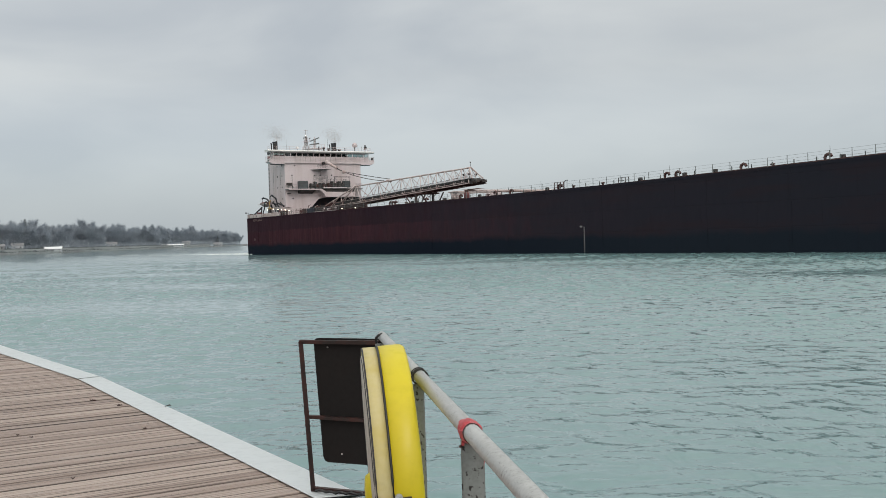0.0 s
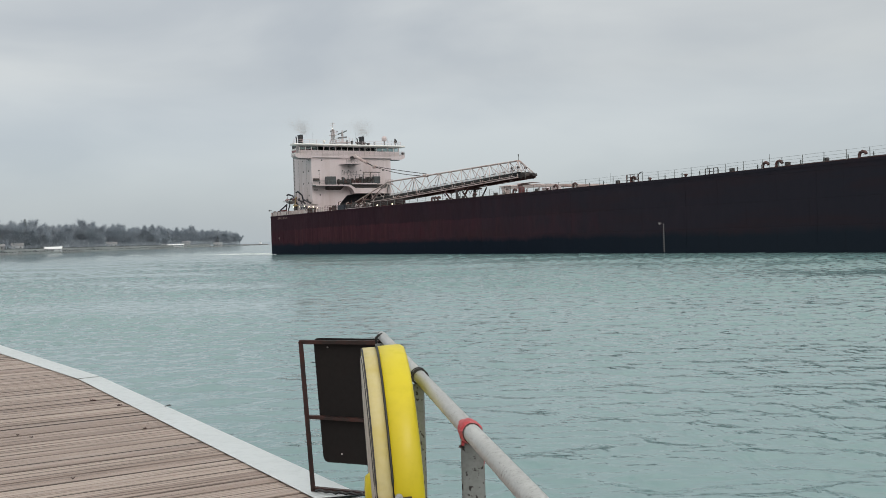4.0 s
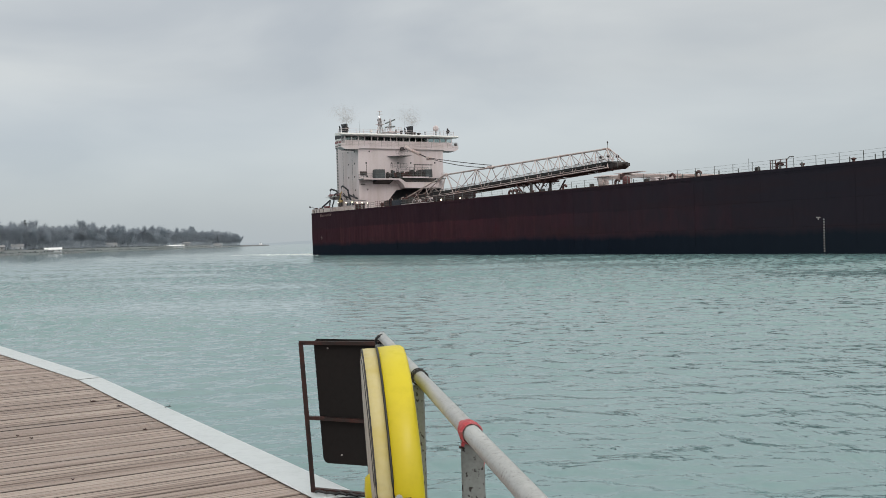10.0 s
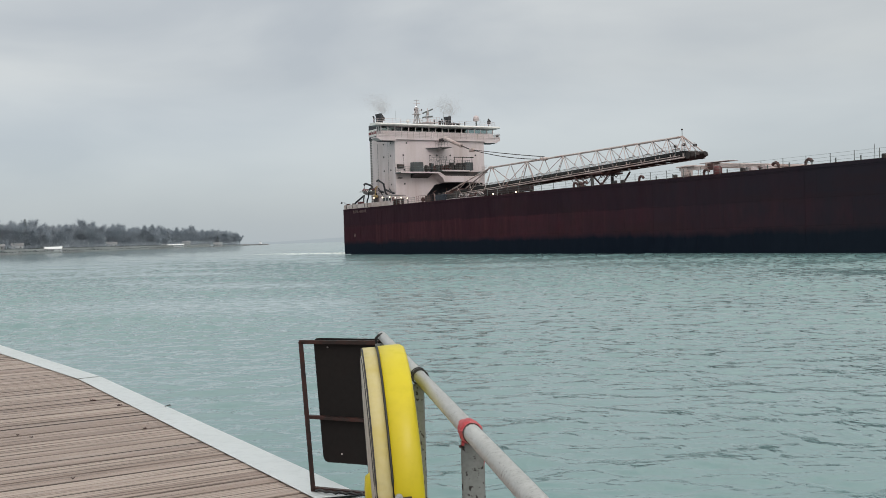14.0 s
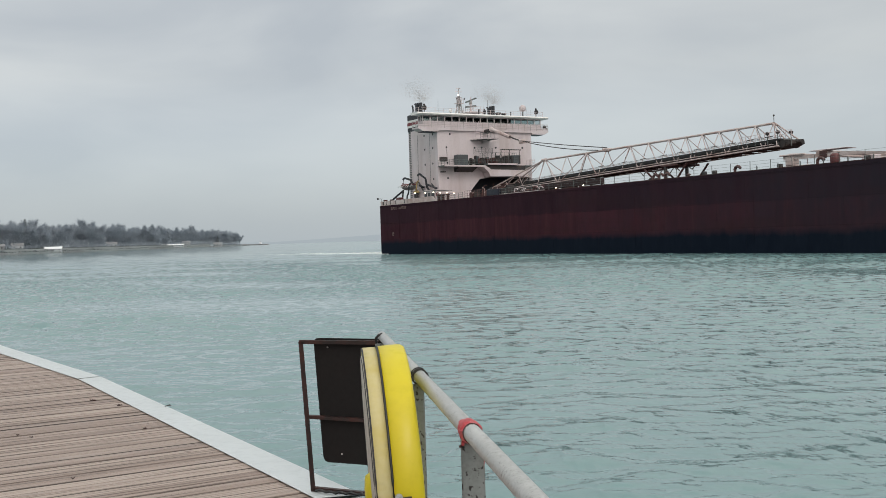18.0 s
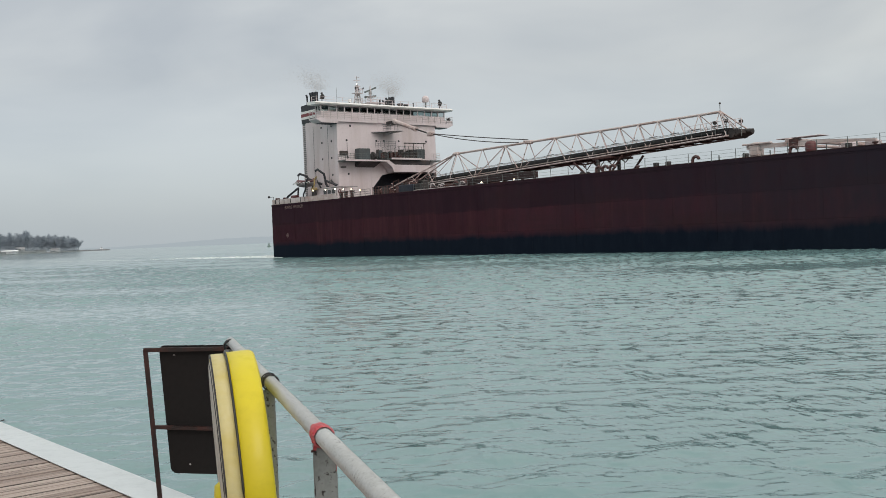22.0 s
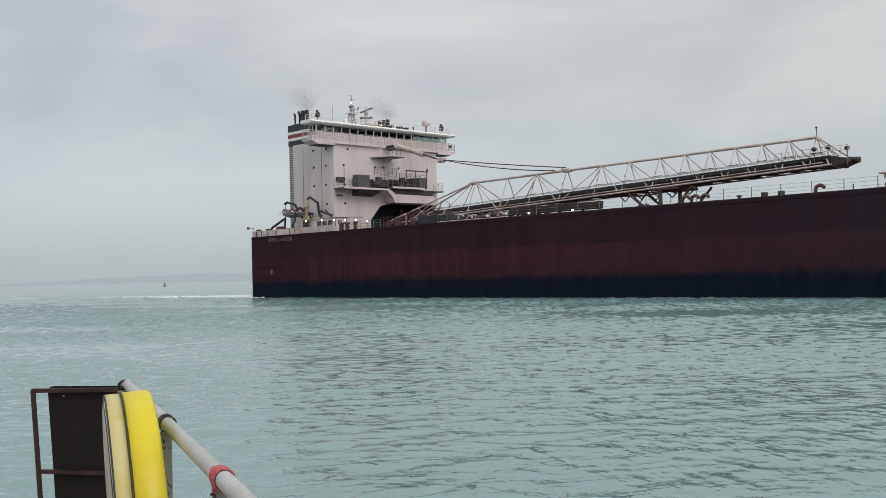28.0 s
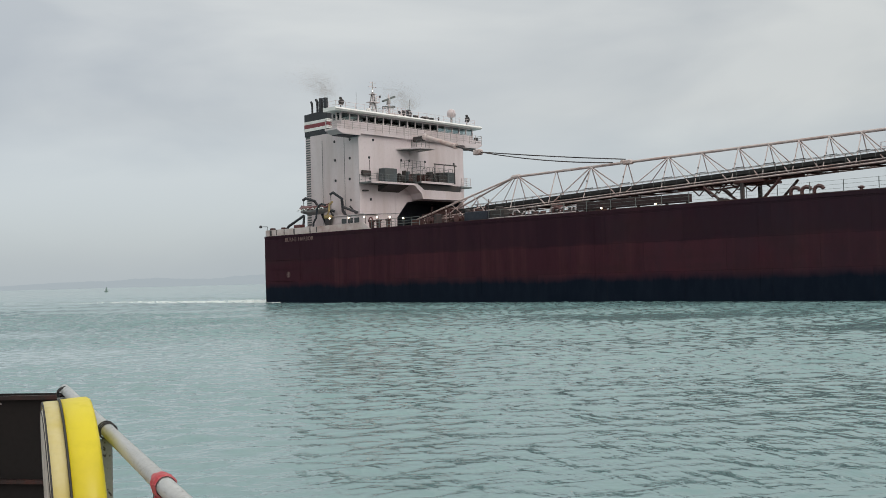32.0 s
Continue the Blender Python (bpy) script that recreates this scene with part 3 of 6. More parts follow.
def stern_house():
    F = 16.4
    wall = [(5.0, 10.05), (12.4, 10.05), (12.4, 12.3), (14.5, 14.6), (17.0, 15.0), (27.0, 15.1), (27.0, 10.05), (27.4, 10.05), (27.4, 24.15), (5.0, 24.15)]
    house = part("stern_house", prism(wall, "x", F - 0.5, F), M_WHITE, ship, "white painted accommodation block with rust stains")
    part("side_wall", box(5.5, F - 0.5, 5.0, 5.4, 10.05, 25.0), M_WHITE, house)
    part("side_wall", box(5.5, F - 0.5, 27.0, 27.4, 10.05, 25.0), M_WHITE, house)
    part("aft_wall", box(5.5, 5.9, 5.4, 27.0, 10.05, 25.0), M_WHITE, house)
    part("house_top", box(5.9, F - 0.5, 5.4, 27.0, 24.2, 24.5), M_WHITE, house)
    for x in (8.28, 13.25):
        part("wall_seam", box(x - 0.025, x + 0.025, 4.96, 4.996, 10.2, 24.0), M_GREY, house)
    part("corner_trim", box(F - 0.08, F + 0.03, 4.95, 4.996, 10.2, 24.1), M_WHITE, house)
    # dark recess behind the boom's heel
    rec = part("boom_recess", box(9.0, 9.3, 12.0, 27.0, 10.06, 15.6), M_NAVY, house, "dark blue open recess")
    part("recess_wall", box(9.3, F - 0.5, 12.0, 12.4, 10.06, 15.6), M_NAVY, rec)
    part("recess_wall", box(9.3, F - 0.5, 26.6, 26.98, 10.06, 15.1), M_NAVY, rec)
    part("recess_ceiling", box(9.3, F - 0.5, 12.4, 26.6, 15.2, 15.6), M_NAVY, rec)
    # pale girder across the recess
    girder = [(13.4, 17.2), (13.9, 16.9), (15.2, 15.9), (15.6, 15.0), (24.6, 15.1), (24.6, 16.35), (15.8, 16.4), (14.5, 17.2)]
    part("recess_girder", prism(girder, "x", F + 0.004, F + 2.4), M_WHITE, house, "pale box girder")
    # portholes
    def hole(x, y, z, axis):
        p = part("porthole", lathe([(0.20, 0), (0.20, 0.05), (0.17, 0.07), (0.15, 0.04)], 12, (x, y, z), axis), M_BLACK, house)
        return p
    first = None
    for y, z in ((7.83, 23.5), (6.97, 20.87), (7.1, 17.8), (7.13, 14.78), (13.5, 20.9), (15.2, 20.95), (18.6, 21.0), (25.1, 21.1)):
        if first is None:
            first, fy, fz = hole(F - 0.01, y, z, "x"), y, z
        else:
            again(first, 0, y - fy, z - fz)
    second = None
    for x, z in ((11.11, 23.6), (11.16, 20.83), (11.19, 17.82), (14.5, 23.55), (14.42, 20.84), (14.33, 17.8), (14.48, 14.74)):
        if second is None:
            second = part("porthole", lathe([(0.15, -0.04), (0.17, -0.07), (0.20, -0.05), (0.20, 0.02)], 12, (x, 4.99, z), "y"), M_BLACK, house)
            sx, sz = x, z
        else:
            again(second, x - sx, 0, z - sz)
    # vent strip with slats on the aft corner
    vent = part("vent_casing", box(4.2, 5.45, 5.2, 8.0, 10.06, 25.0), M_GREY, house)
    slat = part("slat", box(4.25, 5.4, 5.06, 5.196, 11.0, 11.14), M_WHITE, vent)
    for k in range(1, 38):
        again(slat, 0, 0, k * 0.365)
    # front platforms
    def platform(name, x0, x1, y0, y1, z):
        return part(name, box(x0, x1, y0, y1, z - 0.22, z, 0.02), M_GREY, house)
    p1 = platform("winch_platform", F + 0.004, F + 2.6, 4.9, 14.2, 17.15)
    part("platform_edge", box(F + 2.6, F + 2.66, 4.9, 14.2, 16.9, 17.2), M_WHITE, p1)
    part("platform_bracket", prism([(F, 16.9), (F + 2.4, 16.9), (F, 16.0)], "y", 8.6, 12.8), M_DARK, p1)
    fence("platform_rail", house, [(F + 0.1, 4.95, 17.15), (F + 2.5, 4.95, 17.15), (F + 2.5, 14.1, 17.15)], 1.1, 1.15, 3, 0.024, M_GREY)
    part("machinery_box", box(F + 0.5, F + 1.9, 8.3, 10.8, 17.17, 19.3, 0.08), M_MACHINE, house, "blue-grey machinery box")
    part("winch", lathe([(0.35, 0), (0.75, 0.05), (0.75, 0.3), (0.5, 0.35), (0.5, 1.4), (0.75, 1.45), (0.75, 1.7), (0.35, 1.75)], 12, (F + 1.2, 11.6, 18.0), "y"), M_DARK, house)
    part("winch", lathe([(0.3, 0), (0.6, 0.05), (0.6, 1.6), (0.3, 1.7)], 12, (F + 1.2, 13.2, 17.9), "y"), M_DARK, house)
    p2 = platform("hoist_platform", F + 0.004, F + 2.9, 14.6, 22.0, 17.55)
    part("platform_edge", box(F + 2.9, F + 2.96, 14.8, 21.8, 17.3, 17.62), M_WHITE, p2)
    part("under_frame", box(F + 0.004, F + 2.2, 14.7, 24.2, 16.42, 17.3, 0.05), M_DARK, p2)
    fence("platform_rail", house, [(F + 0.1, 14.7, 17.55), (F + 2.8, 14.7, 17.55), (F + 2.8, 21.8, 17.55), (F + 0.1, 21.8, 17.55)], 2.2, 1.0, 4, 0.026, M_GREY)
    fence("platform_rail", house, [(F + 0.2, 13.2, 19.6), (F + 1.8, 13.2, 19.6), (F + 1.8, 16.6, 19.6)], 1.1, 0.9, 3, 0.026, M_GREY)
    part("machinery_box", box(F + 0.5, F + 2.1, 21.4, 23.2, 17.62, 19.4, 0.08), M_MACHINE, house, "blue-grey machinery box")
    rng = random.Random(12)
    for k in range(34):
        y, z0 = 12.6 + 8.6 * rng.random(), 17.6
        w, h = rng.uniform(0.25, 0.9), rng.uniform(0.4, 1.7)
        part("deck_machine", box(F + 0.3 + rng.random(), F + 1.5 + rng.random(), y, y + w, z0, z0 + h, 0.04), rng.choice((M_DARK, M_MACHINE, M_RUSTRED, M_DARK)), house)
    for k in range(7):
        y = 14.4 + k * 1.05
        part("standpipe", tube([(F + 1.4, y, 17.6), (F + 1.4, y, 18.8 + 1.1 * rng.random()), (F + 1.4, y + 0.4, 19.4 + rng.random())], 0.05, 5), rng.choice((M_GREY, M_WHITE, M_DARK)), house)
    gantry = bmesh.new()
    for y in (18.2, 20.2, 22.6):
        tube([(F + 2.5, y, 17.6), (F + 2.5, y, 20.4)], 0.07, 5, gantry)
    tube([(F + 2.5, 18.0, 20.4), (F + 2.5, 23.0, 20.4)], 0.1, 5, gantry)
    part("pipe_gantry", gantry, M_DARK, house)
    p3 = platform("port_platform", F + 0.004, F + 2.2, 24.4, 26.8, 17.35)
    fence("platform_rail", house, [(F + 0.2, 26.7, 17.35), (F + 2.1, 26.7, 17.35), (F + 2.1, 24.6, 17.35)], 1.3, 1.0, 4, 0.03, M_WHITE)
    part("wall_box", box(F + 0.02, F + 0.5, 5.3, 6.9, 18.2, 18.9, 0.04), M_DARK, house)
    part("wall_box", box(F + 0.02, F + 0.45, 5.4, 6.4, 15.9, 16.1, 0.03), M_DARK, house)
    for y in (7.0,):
        part("cable", tube([(F + 0.08, y, 17.2), (F + 0.08, y, 20.5)], 0.035, 4), M_DARK, house)
    part("downpipe", tube([(F + 0.05, 12.0, 10.2), (F + 0.05, 12.0, 16.2)], 0.03, 5), M_WHITE, house)
    # wedge-shaped hoist platform under the bridge with its stair
    wedge = part("hoist_wedge", prism([(F + 0.004, 12.4), (F + 3.4, 14.4), (F + 3.6, 17.2), (F + 0.004, 17.2)], "z", 22.42, 22.6), M_WHITE, house)
    part("wedge_strut", prism([(F + 0.01, 22.41), (F + 2.8, 22.41), (F + 0.01, 21.75)], "y", 15.2, 15.3), M_WHITE, wedge)
    part("wedge_soffit", prism([(F + 0.02, 12.6), (F + 3.2, 14.5), (F + 3.4, 17.0), (F + 0.02, 17.0)], "z", 22.36, 22.415), M_GREY, wedge)
    fence("platform_rail", house, [(F + 2.2, 13.6, 22.6), (F + 3.35, 14.5, 22.6), (F + 3.5, 16.0, 22.6)], 1.1, 0.7, 3, 0.026, M_GREY)
    part("cylinder_seat", box(F + 0.51, F + 2.4, 15.5, 16.5, 23.75, 24.5, 0.1), M_DARK, house)
    ladder = bmesh.new()
    for y in (12.9, 13.7):
        tube([(F + 1.5, y, 22.6), (F + 1.5, y, 26.0)], 0.04, 4, ladder)
    for k in range(9):
        tube([(F + 1.5, 12.9, 22.8 + k * 0.34), (F + 1.5, 13.7, 22.8 + k * 0.34)], 0.03, 4, ladder)
    part("ladder", ladder, M_WHITE, house)
    # luff cylinder and stay cables to the boom
    cyl = part("luff_cylinder", tube([(19.3, MID, 24.25), (25.1, MID, 22.3)], 0.36, 12), M_PINK, ship, "pale hydraulic luffing cylinder")
    part("gland", tube([(25.0, MID, 22.34), (25.4, MID, 22.2)], 0.43, 12), M_PINK, cyl)
    part("end_cap", tube([(18.9, MID, 24.4), (19.5, MID, 24.18)], 0.5, 12), M_PINK, cyl)
    part("piston_rod", tube([(25.3, MID, 22.24), (29.2, MID, 21.03)], 0.13, 8), M_DARK, cyl)
    part("clevis", box(28.9, 30.2, MID - 0.45, MID + 0.45, 20.55, 21.3, 0.12), M_PINK, cyl)
    for dy, sag, end in ((-0.38, 0.42, (52.6, 17.15)), (0.38, 0.10, (54.0, 17.5))):
        a, b = Vector((30.1, MID + dy * 0.7, 20.9)), Vector((end[0], MID + dy, end[1]))
        part("stay_cable", tube([a + (b - a) * (i / 8) - Vector((0, 0, sag * 4 * (i / 8) * (1 - i / 8))) for i in range(9)], 0.075, 5), M_DARK, cyl)


def bridge():
    F = 16.4
    wing = [(0.5, 24.62), (0.5, 24.40), (1.6, 23.88), (5.0, 23.88), (5.0, 24.16), (27.4, 24.16), (27.4, 23.88), (30.4, 23.88), (31.5, 24.40), (31.5, 24.62)]
    br = part("bridge_deck", prism(wing, "x", 14.3, F + 0.5), M_WHITE, ship, "white bridge deck reaching across the beam")
    # navy sheets under both wings, darker than the white deck above
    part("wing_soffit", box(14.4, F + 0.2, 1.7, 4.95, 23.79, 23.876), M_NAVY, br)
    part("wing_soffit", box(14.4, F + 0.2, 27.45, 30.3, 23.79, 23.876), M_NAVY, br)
    fence("bridge_rail", br, [(14.4, 0.55, 24.62), (F + 0.45, 0.55, 24.62), (F + 0.45, 31.45, 24.62), (14.4, 31.45, 24.62)], 1.35, 1.5, 4, 0.034, M_RAIL)
    part("wind_dodger", box(F + 0.38, F + 0.42, 0.6, 31.4, 24.68, 25.2), M_WHITE, br)
    # wheelhouse: sill, posts, glass band and roof
    W0, W1, Y0, Y1 = 14.2, F - 0.2, 1.9, 30.1
    sill = bmesh.new()
    box(W0, W1, Y0, Y1, 24.624, 25.98, 0, sill)
    box(8.4, W0 - 0.01, 8.0, 24.0, 24.504, 27.1, 0, sill)
    wh = part("wheelhouse", sill, M_WHITE, ship, "white wheelhouse with a band of windows")
    part("lintel", box(W0, W1, Y0, Y1, 26.98, 27.12), M_WHITE, wh)
    n = 17
    step = (Y1 - Y0) / n
    pane = part("window", box(W1 - 0.16, W1 - 0.12, Y0 + 0.06, Y0 + step + 0.02, 25.984, 26.976), M_PANE, wh)
    mull = part("mullion", box(W1 - 0.2, W1, Y0, Y0 + 0.13, 25.982, 26.978), M_WHITE, wh)
    for k in range(1, n + 1):
        if k < n:
            again(pane, 0, k * step, 0)
        again(mull, 0, k * step - (0.13 if k == n else 0), 0)
    pane2 = part("window", box(W0 + 0.2, W0 + 0.85, Y0 + 0.12, Y0 + 0.16, 25.984, 26.976), M_PANE, wh)
    mull2 = part("mullion", box(W0, W0 + 0.2, Y0, Y0 + 0.2, 25.982, 26.978), M_WHITE, wh)
    for k in range(1, 3):
        again(pane2, k * 0.85, 0, 0) if k < 2 else None
        again(mull2, k * 0.85, 0, 0)
    part("aft_glass", box(W0 + 0.02, W0 + 0.06, Y0 + 0.2, Y1 - 0.2, 25.984, 26.976), M_PANE, wh)
    part("roof", prism([(14.1, 27.124), (F + 0.35, 27.124), (F + 0.55, 27.36), (F + 0.3, 27.62), (14.1, 27.66)], "y", 0.4, 31.6), M_WHITE_PURE, wh, "white overhanging roof")
    part("roof", box(8.2, 14.09, 7.8, 24.2, 27.104, 27.62), M_WHITE_PURE, wh)
    R = 27.62
    fence("roof_rail", wh, [(14.4, 1.2, R), (F - 0.4, 1.2, R), (F - 0.4, 30.8, R), (14.4, 30.8, R)], 1.0, 1.9, 2, 0.032, M_WHITE)
    # radar mast
    mast = bmesh.new()
    base = [(9.6 + dx, MID - 1.7 + dy, R) for dx, dy in ((-0.6, -0.6), (0.6, -0.6), (0.6, 0.6), (-0.6, 0.6))]
    top = (9.6, MID - 1.7, 32.2)
    for b in base:
        tube([b, (top[0] + (b[0] - top[0]) * 0.18, top[1] + (b[1] - top[1]) * 0.18, 32.2)], 0.10, 5, mast)
    for k in range(5):
        f = 1 - k * 0.17
        ring = [(top[0] + (b[0] - top[0]) * f, top[1] + (b[1] - top[1]) * f, R + 4.9 * k / 5) for b in base]
        for a, b in zip(ring, ring[1:] + ring[:1]):
            tube([a, b], 0.05, 4, mast)
        nxt = [(top[0] + (b[0] - top[0]) * (f - 0.17), top[1] + (b[1] - top[1]) * (f - 0.17), R + 4.9 * (k + 1) / 5) for b in base]
        for i in range(4):
            tube([ring[i], nxt[(i + 1) % 4]], 0.025, 4, mast)
    tube([(9.6, MID - 1.7, 32.0), (9.6, MID - 1.7, 33.9)], 0.08, 5, mast)
    m = part("radar_mast", mast, M_MAST, wh, "grey lattice radar mast")
    part("crosstree", tube([(9.6, MID - 2.5, 33.1), (9.6, MID - 0.9, 33.1)], 0.06, 5), M_WHITE, m)
    part("crosstree", tube([(9.6, MID - 2.3, 33.75), (9.6, MID - 1.1, 33.75)], 0.05, 5), M_WHITE, m)
    part("mast_lamp", lathe([(0.03, 0), (0.075, 0.03), (0.075, 0.14), (0.03, 0.17)], 8, (9.75, MID - 1.9, 32.35)), M_LAMP_SHINE, m, "lit white masthead lamp")
    plat = part("radar_platform", box(9.0, 12.6, MID - 0.9, MID + 2.6, 28.6, 28.75), M_WHITE, wh)
    leg = part("radar_leg", tube([(9.3, MID - 0.7, R), (9.3, MID - 0.7, 28.6)], 0.08, 5), M_WHITE, plat)
    for dx, dy in ((3.0, 0), (3.0, 3.0), (0, 3.0)):
        again(leg, dx, dy, 0)
    fence("platform_rail", plat, [(9.1, MID - 0.8, 28.75), (12.5, MID - 0.8, 28.75), (12.5, MID + 2.5, 28.75)], 1.0, 0.9, 2, 0.03, M_WHITE)
    pole = part("radar_pole", tube([(11.2, MID + 0.2, 28.75), (11.2, MID + 0.2, 31.9)], 0.2, 6, taper=0.12), M_WHITE, wh)
    part("scanner", prism([(MID - 0.9, 30.6), (MID + 1.6, 31.6), (MID + 1.45, 31.85), (MID - 1.05, 30.85)], "x", 10.9, 11.3), M_GREY, pole)
    part("scanner_drive", lathe([(0.3, 0), (0.34, 0.1), (0.3, 0.6), (0.16, 0.7)], 10, (11.1, MID + 0.25, 30.4)), M_MAST, pole)
    for k in range(5):
        part("pole_rung", tube([(11.1, MID - 0.25, 28.9 + 0.35 * k), (11.1, MID + 0.65, 28.9 + 0.35 * k)], 0.04, 4), M_MAST, pole)
    part("scanner", prism([(MID - 1.0, 29.6), (MID + 1.4, 29.9), (MID + 1.4, 30.25), (MID - 1.0, 29.95)], "x", 10.9, 11.4), M_GREY, pole)
    for dy in (-0.9, 0.9):
        part("mast_stay", tube([(9.6, MID - 1.7 + dy * 1.6, 27.62), (9.6, MID - 1.7 + dy * 0.25, 30.6)], 0.07, 5), M_WHITE, m)
        part("lamp_arm", tube([(9.6, MID - 1.7, 31.3), (10.3, MID - 1.7 + dy, 31.45)], 0.05, 5), M_WHITE, m)
        part("arm_lamp", lathe([(0.07, 0), (0.12, 0.05), (0.12, 0.3), (0.05, 0.36)], 8, (10.3, MID - 1.7 + dy, 31.4)), M_DARK, m)
    top_step = part("mast_step", box(9.0, 10.2, MID - 2.6, MID - 0.8, 30.6, 30.7), M_WHITE, m)
    fence("step_rail", m, [(10.15, MID - 2.55, 30.7), (10.15, MID - 0.85, 30.7)], 0.9, 0.6, 2, 0.035, M_WHITE)
    part("mast_step", box(9.2, 10.0, MID - 2.2, MID - 1.2, 31.9, 31.98), M_WHITE, m)
    # satellite dome, searchlights, vents, whips
    dome = part("satellite_dome", lathe([(0.42, 0), (0.66, 0.12), (0.72, 0.6), (0.62, 0.98), (0.34, 1.24), (0.05, 1.32)], 14, (14.8, 26.6, 28.9)), M_WHITE, wh, "white satellite dome", True)
    part("dome_post", tube([(14.8, 26.6, R), (14.8, 26.6, 28.95)], 0.16, 8), M_GREY, dome)
    for x, y in ((15.0, 3.0), (15.6, 29.4)):
        s = part("searchlight", lathe([(0.2, 0), (0.36, 0.1), (0.38, 0.55), (0.3, 0.6)], 10, (x - 0.2, y, 28.75), "x"), M_DARK, wh)
        part("searchlight_post", tube([(x, y, R), (x, y, 28.5)], 0.08, 6), M_DARK, s)
        part("yoke", box(x - 0.1, x + 0.1, y - 0.42, y + 0.42, 28.3, 28.45), M_DARK, s)
        part("camera_head", lathe([(0.12, 0), (0.22, 0.1), (0.2, 0.34), (0.05, 0.4)], 8, (x, y, 29.1)), M_DARK, s)
    small = part("white_dome", lathe([(0.3, 0), (0.36, 0.1), (0.36, 0.45), (0.2, 0.6)], 10, (13.0, 10.2, 28.3)), M_WHITE_PURE, wh)
    part("dome_post", tube([(13.0, 10.2, R), (13.0, 10.2, 28.3)], 0.07, 6), M_GREY, small)
    for x, y, h, r in ((14.4, 6.5, 3.0, 0.025), (12.4, 19.5, 3.6, 0.03), (14.8, 27.6, 1.9, 0.02), (14.6, 28.8, 1.6, 0.02), (12.6, 14.0, 2.2, 0.02)):
        part("whip_aerial", tube([(x, y, R), (x + 0.05, y, R + h)], r, 4), M_GREY, wh)
    for x, y, r, h in ((14.8, 17.2, 0.25, 1.1), (14.4, 18.9, 0.38, 0.9), (14.6, 20.6, 0.5, 0.8), (14.6, 22.0, 0.4, 0.7), (14.8, 15.8, 0.12, 1.3), (14.8, 23.6, 0.1, 1.0)):
        part("roof_vent", lathe([(r, 0), (r, h * 0.6), (r * 1.35, h * 0.65), (r * 1.3, h * 0.95), (r * 0.6, h)], 10, (x, y, R)), M_DARK, wh)
    for y in (31.58,):
        part("side_lamp_box", box(15.2, 15.9, y - 0.2, y + 0.2, 25.2, 25.9, 0.03), M_DARK, br)
    # two funnels with their stacks
    for y0, y1 in ((5.0, 9.4), (22.6, 27.0)):
        f = part("funnel", box(4.2, 9.6, y0, y1, 25.004, 25.8, 0.04), M_BLACK, ship, "black funnel with white and red bands")
        part("funnel_band", box(4.17, 9.63, y0 - 0.03, y1 + 0.03, 25.804, 26.25), M_WHITE_PURE, f, "white band")
        part("funnel_band", box(4.17, 9.63, y0 - 0.03, y1 + 0.03, 26.254, 26.85), M_STRIPE_RED, f, "red band")
        part("funnel_band", box(4.17, 9.63, y0 - 0.03, y1 + 0.03, 26.854, 27.3), M_WHITE_PURE, f, "white band")
        part("funnel_top", prism([(4.2, 27.304), (9.6, 27.304), (9.6, 28.3), (7.0, 28.5), (4.2, 28.4)], "y", y0, y1), M_BLACK, f)
        part("exhaust_pipe", tube([(4.9, y0 + 1.0, 28.2), (4.9, y0 + 1.0, 30.2), (4.65, y0 + 1.0, 30.5)], 0.18, 8), M_BLACK, f)
        part("exhaust_pipe", tube([(5.9, y0 + 1.2, 28.2), (5.9, y0 + 1.2, 30.4), (5.6, y0 + 1.2, 30.75)], 0.22, 8), M_BLACK, f)
        part("exhaust_stack", tube([(6.9, y0 + 1.1, 28.2), (6.9, y0 + 1.1, 30.75)], 0.33, 10), M_BLACK, f)
        part("exhaust_stack", tube([(7.75, y0 + 1.3, 28.2), (7.75, y0 + 1.3, 30.75)], 0.36, 10), M_BLACK, f)


